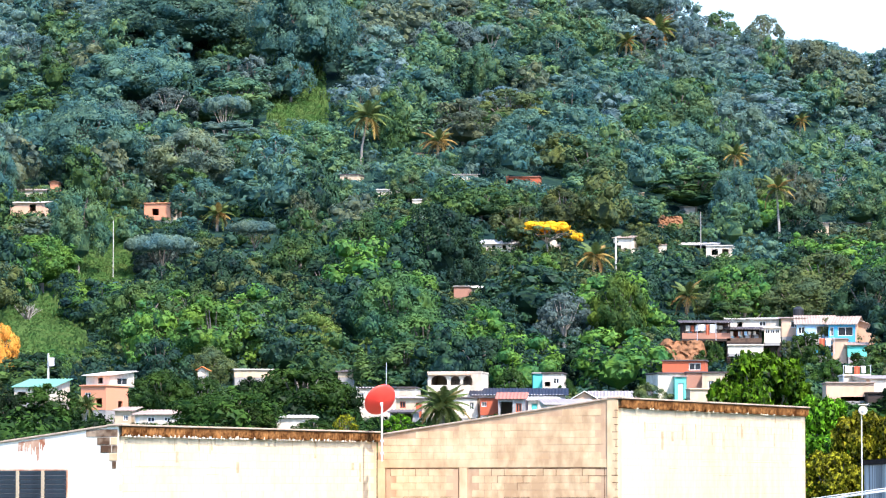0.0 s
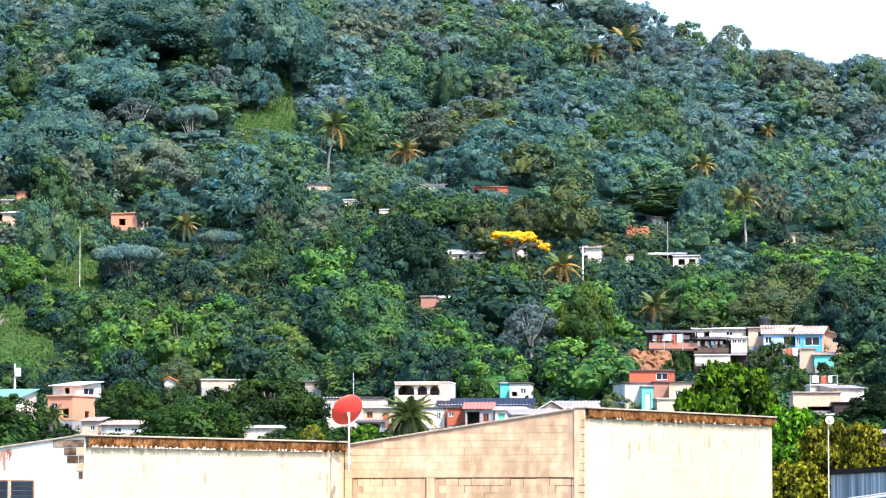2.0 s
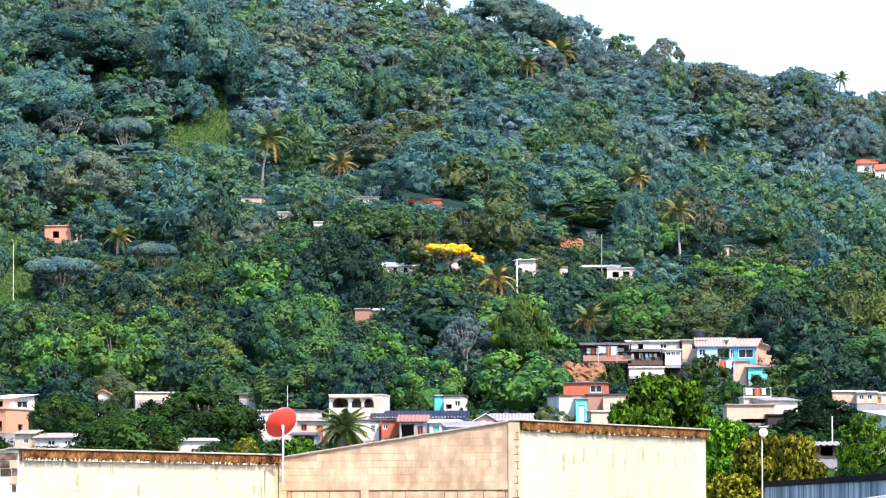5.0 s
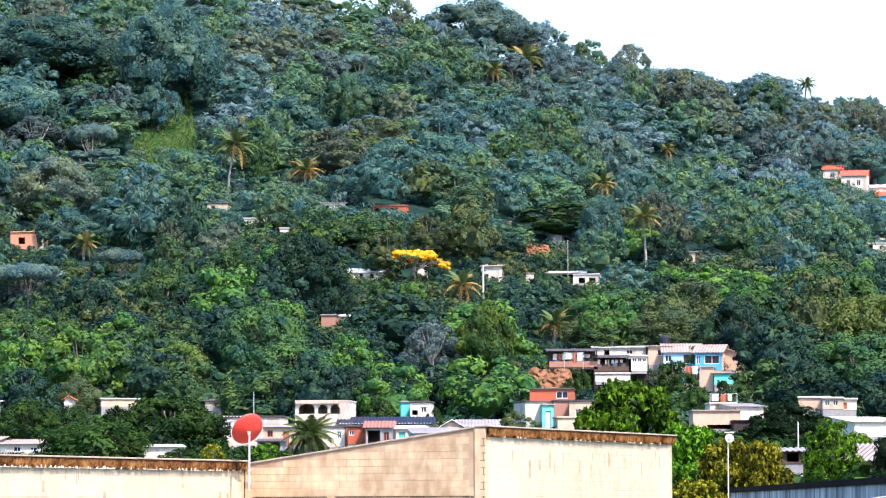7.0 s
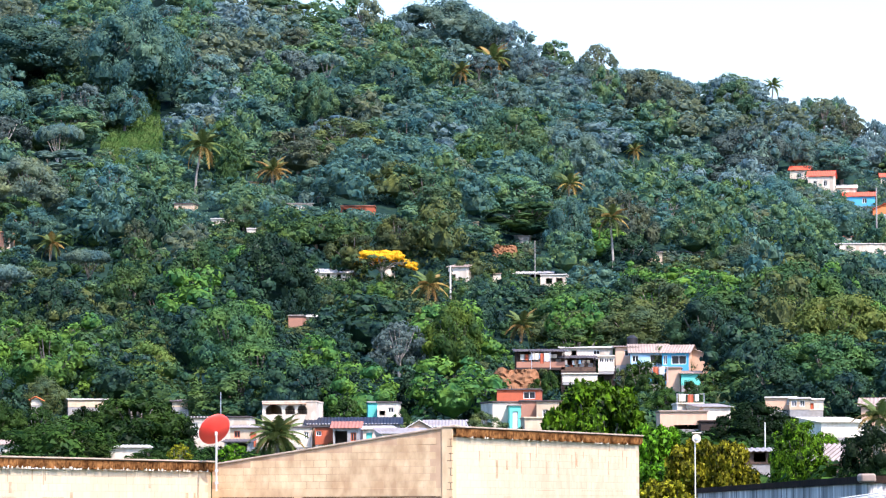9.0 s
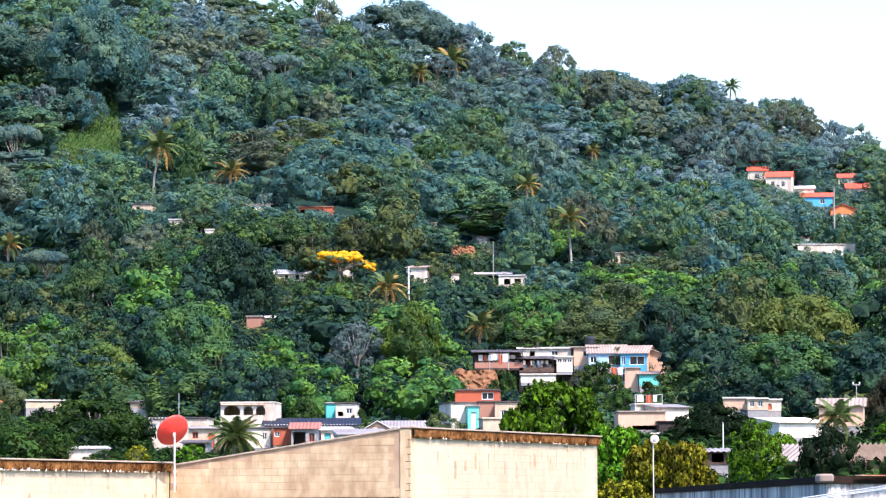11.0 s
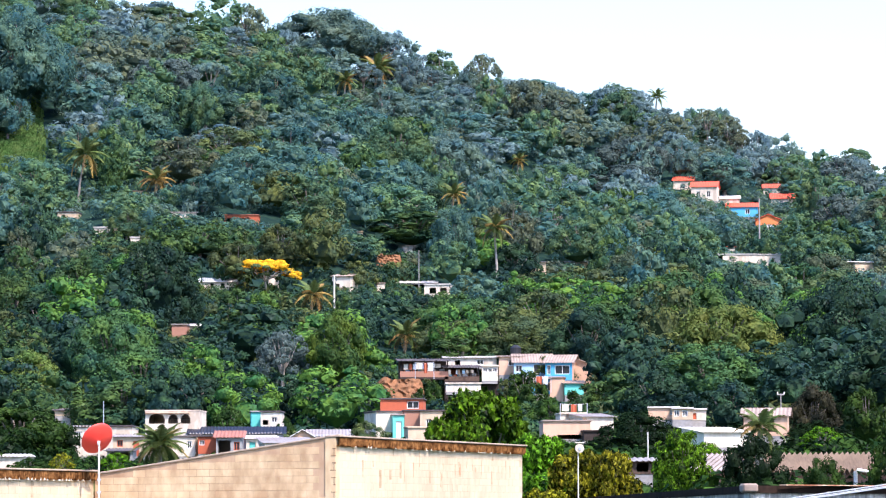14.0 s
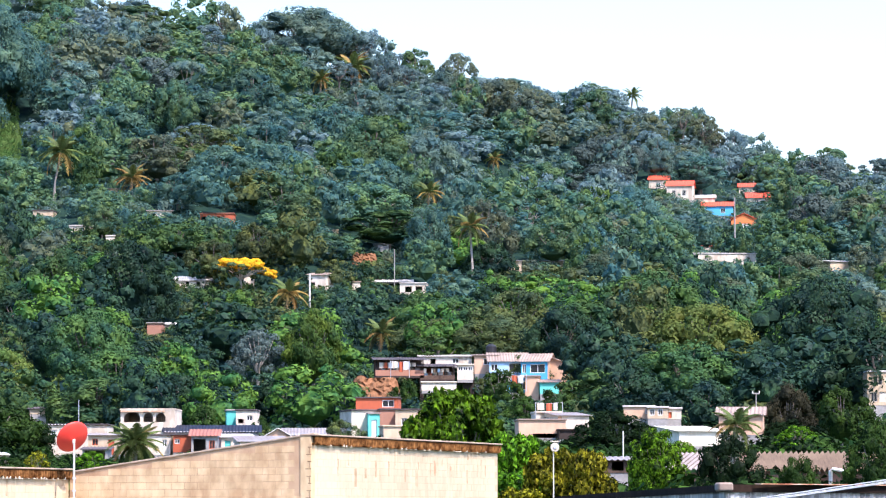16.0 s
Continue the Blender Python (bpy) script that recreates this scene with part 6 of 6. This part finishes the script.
stand("round", 2, "leafy", 197.5, 37.5, 17.23, 14.10, y=290.0, where=IN)
stand("round", 1, "shade", 194.3, 34.5, 20.36, 14.10, y=300.0, where=IN)
stand("round", 3, "shade", 183.0, 28.2, 20.36, 9.40, y=280.0, where=IN)
stand("thin", 0, "mango", 184.6, 26.9, 12.53, 6.26, y=270.0, where=IN)
stand("big", 1, "mango", 144.6, 26.3, 17.23, 15.66, y=175.0, where=IN)
stand("round", 2, "mango", 152.6, 22.7, 10.96, 4.70, y=215.0, where=IN)
stand("big", 0, "shade", 165.3, 25.3, 18.79, 14.88, y=165.0, where=IN)
stand("big", 1, "leafy", 185.4, 18.7, 13.16, 9.40, y=163.0, where=IN, name="bush")
stand("big", 0, "leafy", 208.0, 29.0, 20.36, 18.79, y=163.0, where=IN)
stand("round", 2, "leafy", 107.4, 34.5, 10.96, 7.83, y=350.0, where=IN)
stand("round", 1, "leafy", 101.2, 42.0, 11.2, 9.0, y=H - 18, where=IN)
stand("round", 0, "leafy", 120.8, 39.1, 12.53, 9.40, y=H - 16, where=IN)
stand("round", 2, "leafy", 74.9, 39.4, 7.20, 6.26, y=H - 16, where=IN)

# trees beyond the sheds' end
stand("near", 0, "mango", 89.0, 37.0, 31.0, 33.0, y=136.0, name="fruit_tree", where="behind the shed")
stand("near", 1, "mango", 104.8, 25.0, 22.0, 26.0, y=133.0, name="fruit_tree", where="behind the shed")
stand("near", 0, "mangolime", 117.5, 20.6, 24.0, 21.93, y=128.0, name="fruit_tree", where="behind the shed")
stand("near", 1, "mangolime", 125.5, 20.3, 18.79, 14.10, y=127.0, name="fruit_tree", where="behind the shed")

pole(-109.4, 25.8, 10.02, 340.0, "slim pale pole with a box on a lot's edge", 0.0, 0.12, mat=STEEL_PAINT)
box_pole = bpy.data.objects["utility_pole"]
part("meter_box", boxes((0.05, 0.55, -0.25, 0.2, 2.2, 3.0), bevel=0.03), TRIM_WHITE, box_pole, "pale box on the pole")
pole(-15.7, 27.3, 5.95, 336.0, "thin mast on a roof", 0.0, 0.05, name="mast", mat=GALV)
pole(48.0, 62.6, 5.64, 470.0, "white pole beside a hillside house", 0.0, 0.14, mat=STEEL_PAINT)
pole(-91.6, 63.4, 9.40, 470.0, "thin pale pole among the trees", 0.0, 0.05, mat=STEEL_PAINT)
pole(71.6, 67.4, 7.83, 500.0, "thin grey pole on the slope", 0.0, 0.07)
pole(173.1, 30.6, 4.70, 290.0, "grey utility pole with a crossarm", 0.3, 0.06)
pole(167.5, 84.5, 5.64, 520.0, "grey utility pole between hillside houses", 0.0, 0.12)
pole(135.5, 16.4, 8.14, 200.0, "short pale concrete pole", 0.0, 0.05, mat=STEEL_PAINT)

stand("near", 1, "mangolime", 107.3, 10.1, 18.79, 14.10, y=126.0, name="fruit_tree", where="behind the shed")
stand("near", 0, "mango", 102.6, 14.8, 20.36, 17.23, y=130.0, name="fruit_tree", where="behind the shed")

# ---- the woods that cover the rest of the hill ----
def woods():
    rng = np.random.default_rng(5)
    shapes = [("round", 0), ("round", 1), ("round", 2), ("round", 3), ("big", 0), ("round", 1), ("tall", 0), ("round", 0)]
    tints = ["dark", "dark", "green", "green", "dark", "olive", "bright", "green", "brown"]
    # Tones for the upper slope, with distance haze painted into them.
    upper = ["hazeblue", "hazeblue", "pale", "pale", "jade", "jade", "sage", "jade", "grey"]
    placed, made = list(STOOD), 0
    small = {k: [broadleaf(200 + 10 * j + i, 8.0, 7.5, 18, *((1150, 0.29) if k in ("dark", "green", "olive", "bright") else (600, 0.40)), 0.8, 0.5)[0] for i in range(3)] for j, k in enumerate(("dark", "green", "olive", "hazeblue", "pale", "bright", "jade", "sage", "mist"))}
    cloud = {k: [] for k in small}
    tries = 0
    while tries < 8000:
        tries += 1
        y = FOOT + 5 + (CREST + 22 - FOOT) * rng.random()
        u = rng.uniform(-135, 222)
        x = u * y / 1000
        w, h = rng.uniform(7.0, 14.5), rng.uniform(6.0, 11.0)
        if any((x - p[0]) ** 2 + (y - p[1]) ** 2 < (0.365 * (w + p[2])) ** 2 for p in placed):
            continue
        z = float(ground(x, y)) - 0.3
        if in_grass(u, 1000 * (z - EYE) / y):
            continue
        if hides(x, y, z, w, h):
            for k in (0.7, 0.5, 0.33):
                if not hides(x, y, z, w * k, h * k):
                    w, h = w * k, h * k
                    break
            else:
                continue
        placed.append((x, y, w))
        if w > 6 and made < 130 and rng.random() < 0.45:
            made += 1
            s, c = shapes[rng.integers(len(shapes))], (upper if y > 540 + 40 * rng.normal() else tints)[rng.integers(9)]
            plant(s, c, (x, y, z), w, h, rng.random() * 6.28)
        else:
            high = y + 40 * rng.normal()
            # Higher up, leaf tones with painted-in haze take over.
            mix = ("mist", "pale", "jade", "pale", "sage", "jade") if high > 640 else ("hazeblue", "jade", "jade", "green", "sage", "hazeblue") if high > 500 else ("dark", "green", "olive", "dark", "bright", "dark")
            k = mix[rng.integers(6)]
            base = small[k][rng.integers(3)]
            a = rng.random() * 6.28
            q = base * np.array([w / 8, w / 8, h / 7.5])
            cloud[k].append(np.stack([q[:, 0] * math.cos(a) - q[:, 1] * math.sin(a) + x, q[:, 0] * math.sin(a) + q[:, 1] * math.cos(a) + y, q[:, 2] + z], 1))
    bush = [leaf_cloud(rng, [(rng.normal() * 0.5, rng.normal() * 0.5, 0.6 + 0.4 * rng.random(), 0.8, 0.9) for _ in range(5)], 150, 0.25) for _ in range(4)]
    spots = [(FOOT - 25 + (CREST - FOOT) * rng.random(), rng.uniform(-132, 218), rng.uniform(0.9, 1.9)) for _ in range(2000)]
    spots += [(d - rng.uniform(0.5, 16), rng.uniform(u0 - 3, u1 + 3), rng.uniform(0.5, 1.1)) for u0, u1, v0, v1, d in CLEAR if d > FOOT for _ in range(24)]
    for y, u, k in spots:
        x = u * y / 1000
        z = float(ground(x, y)) - 0.2
        if in_grass(u, 1000 * (z - EYE) / y):
            k *= 0.25
        while k > 0.3 and hides(x, y, z, 2.6 * k, 1.7 * k):
            k *= 0.7
        a, q = rng.random() * 6.28, bush[rng.integers(4)] * k
        cloud[(("hazeblue", "jade", "pale", "jade") if y > 520 else ("dark", "green", "green", "olive"))[rng.integers(4)]].append(
            np.stack([q[:, 0] * math.cos(a) - q[:, 1] * math.sin(a) + x, q[:, 0] * math.sin(a) + q[:, 1] * math.cos(a) + y, q[:, 2] + z], 1))
    blades = []
    for gu, gv, gw, gh in GRASSY:
        for _ in range(9000):
            a, q = rng.random() * 6.28, math.sqrt(rng.random()) * rng.uniform(0.75, 1.1)
            u, v = gu + gw * q * math.cos(a), gv + gh * q * math.sin(a)
            y = land(u, v, FOOT - 10) if _ % 40 == 0 else y + rng.normal() * 2.5
            x = (u + rng.normal() * 0.3) * y / 1000
            a, h = rng.random() * 3.14, rng.uniform(0.35, 0.9)
            c, dx, dy = np.array([x, y, float(ground(x, y)) - 0.05]), 0.28 * math.cos(a), 0.28 * math.sin(a)
            blades += [c - (dx, dy, 0), c + (dx, dy, 0), c + (dx * 0.5, dy * 0.5 - 0.1, h), c + (-dx * 0.5, -dy * 0.5 - 0.1, h)]
    tagged(new("grass", quads_mesh("grass", receded(blades), GRASS)), "tall light green grass on open slopes", "grass", kind="stuff")
    yard = {"leafy": [], "shade": []}
    for _ in range(1100):
        y, u = rng.uniform(135, 350), rng.uniform(-130, 218)
        x, k = u * y / 1000, rng.uniform(0.6, 1.5)
        z = float(ground(x, y)) - 0.15
        while k > 0.2 and hides(x, y, z, 2.6 * k, 1.8 * k):
            k *= 0.75
        a, q = rng.random() * 6.28, bush[rng.integers(4)] * k
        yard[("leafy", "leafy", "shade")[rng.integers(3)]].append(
            np.stack([q[:, 0] * math.cos(a) - q[:, 1] * math.sin(a) + x, q[:, 0] * math.sin(a) + q[:, 1] * math.cos(a) + y, q[:, 2] + z], 1))
    for _ in range(64):
        y, u = CREST + rng.uniform(-25, 14), rng.uniform(15, 218)
        x, w = u * y / 1000, rng.uniform(4.5, 8.5)
        # Crest trees wear the haze-tinted tones too.
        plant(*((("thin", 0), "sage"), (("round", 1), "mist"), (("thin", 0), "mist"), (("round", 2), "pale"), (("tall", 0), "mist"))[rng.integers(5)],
              (x, y, float(ground(x, y)) - 0.3), w, w * rng.uniform(0.85, 1.4), rng.random() * 6.28, where="on the hill's crest")
    for k, parts in yard.items():
        tagged(new("shrubbery", leaf_mesh("shrubbery", receded(np.concatenate(parts)), LEAF[k])), f"{WORDS[k]} bushes and weeds between the town's lots", "bushes", kind="stuff")
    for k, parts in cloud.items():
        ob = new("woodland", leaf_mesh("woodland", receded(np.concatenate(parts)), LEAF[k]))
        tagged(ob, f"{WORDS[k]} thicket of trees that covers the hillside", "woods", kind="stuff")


woods()
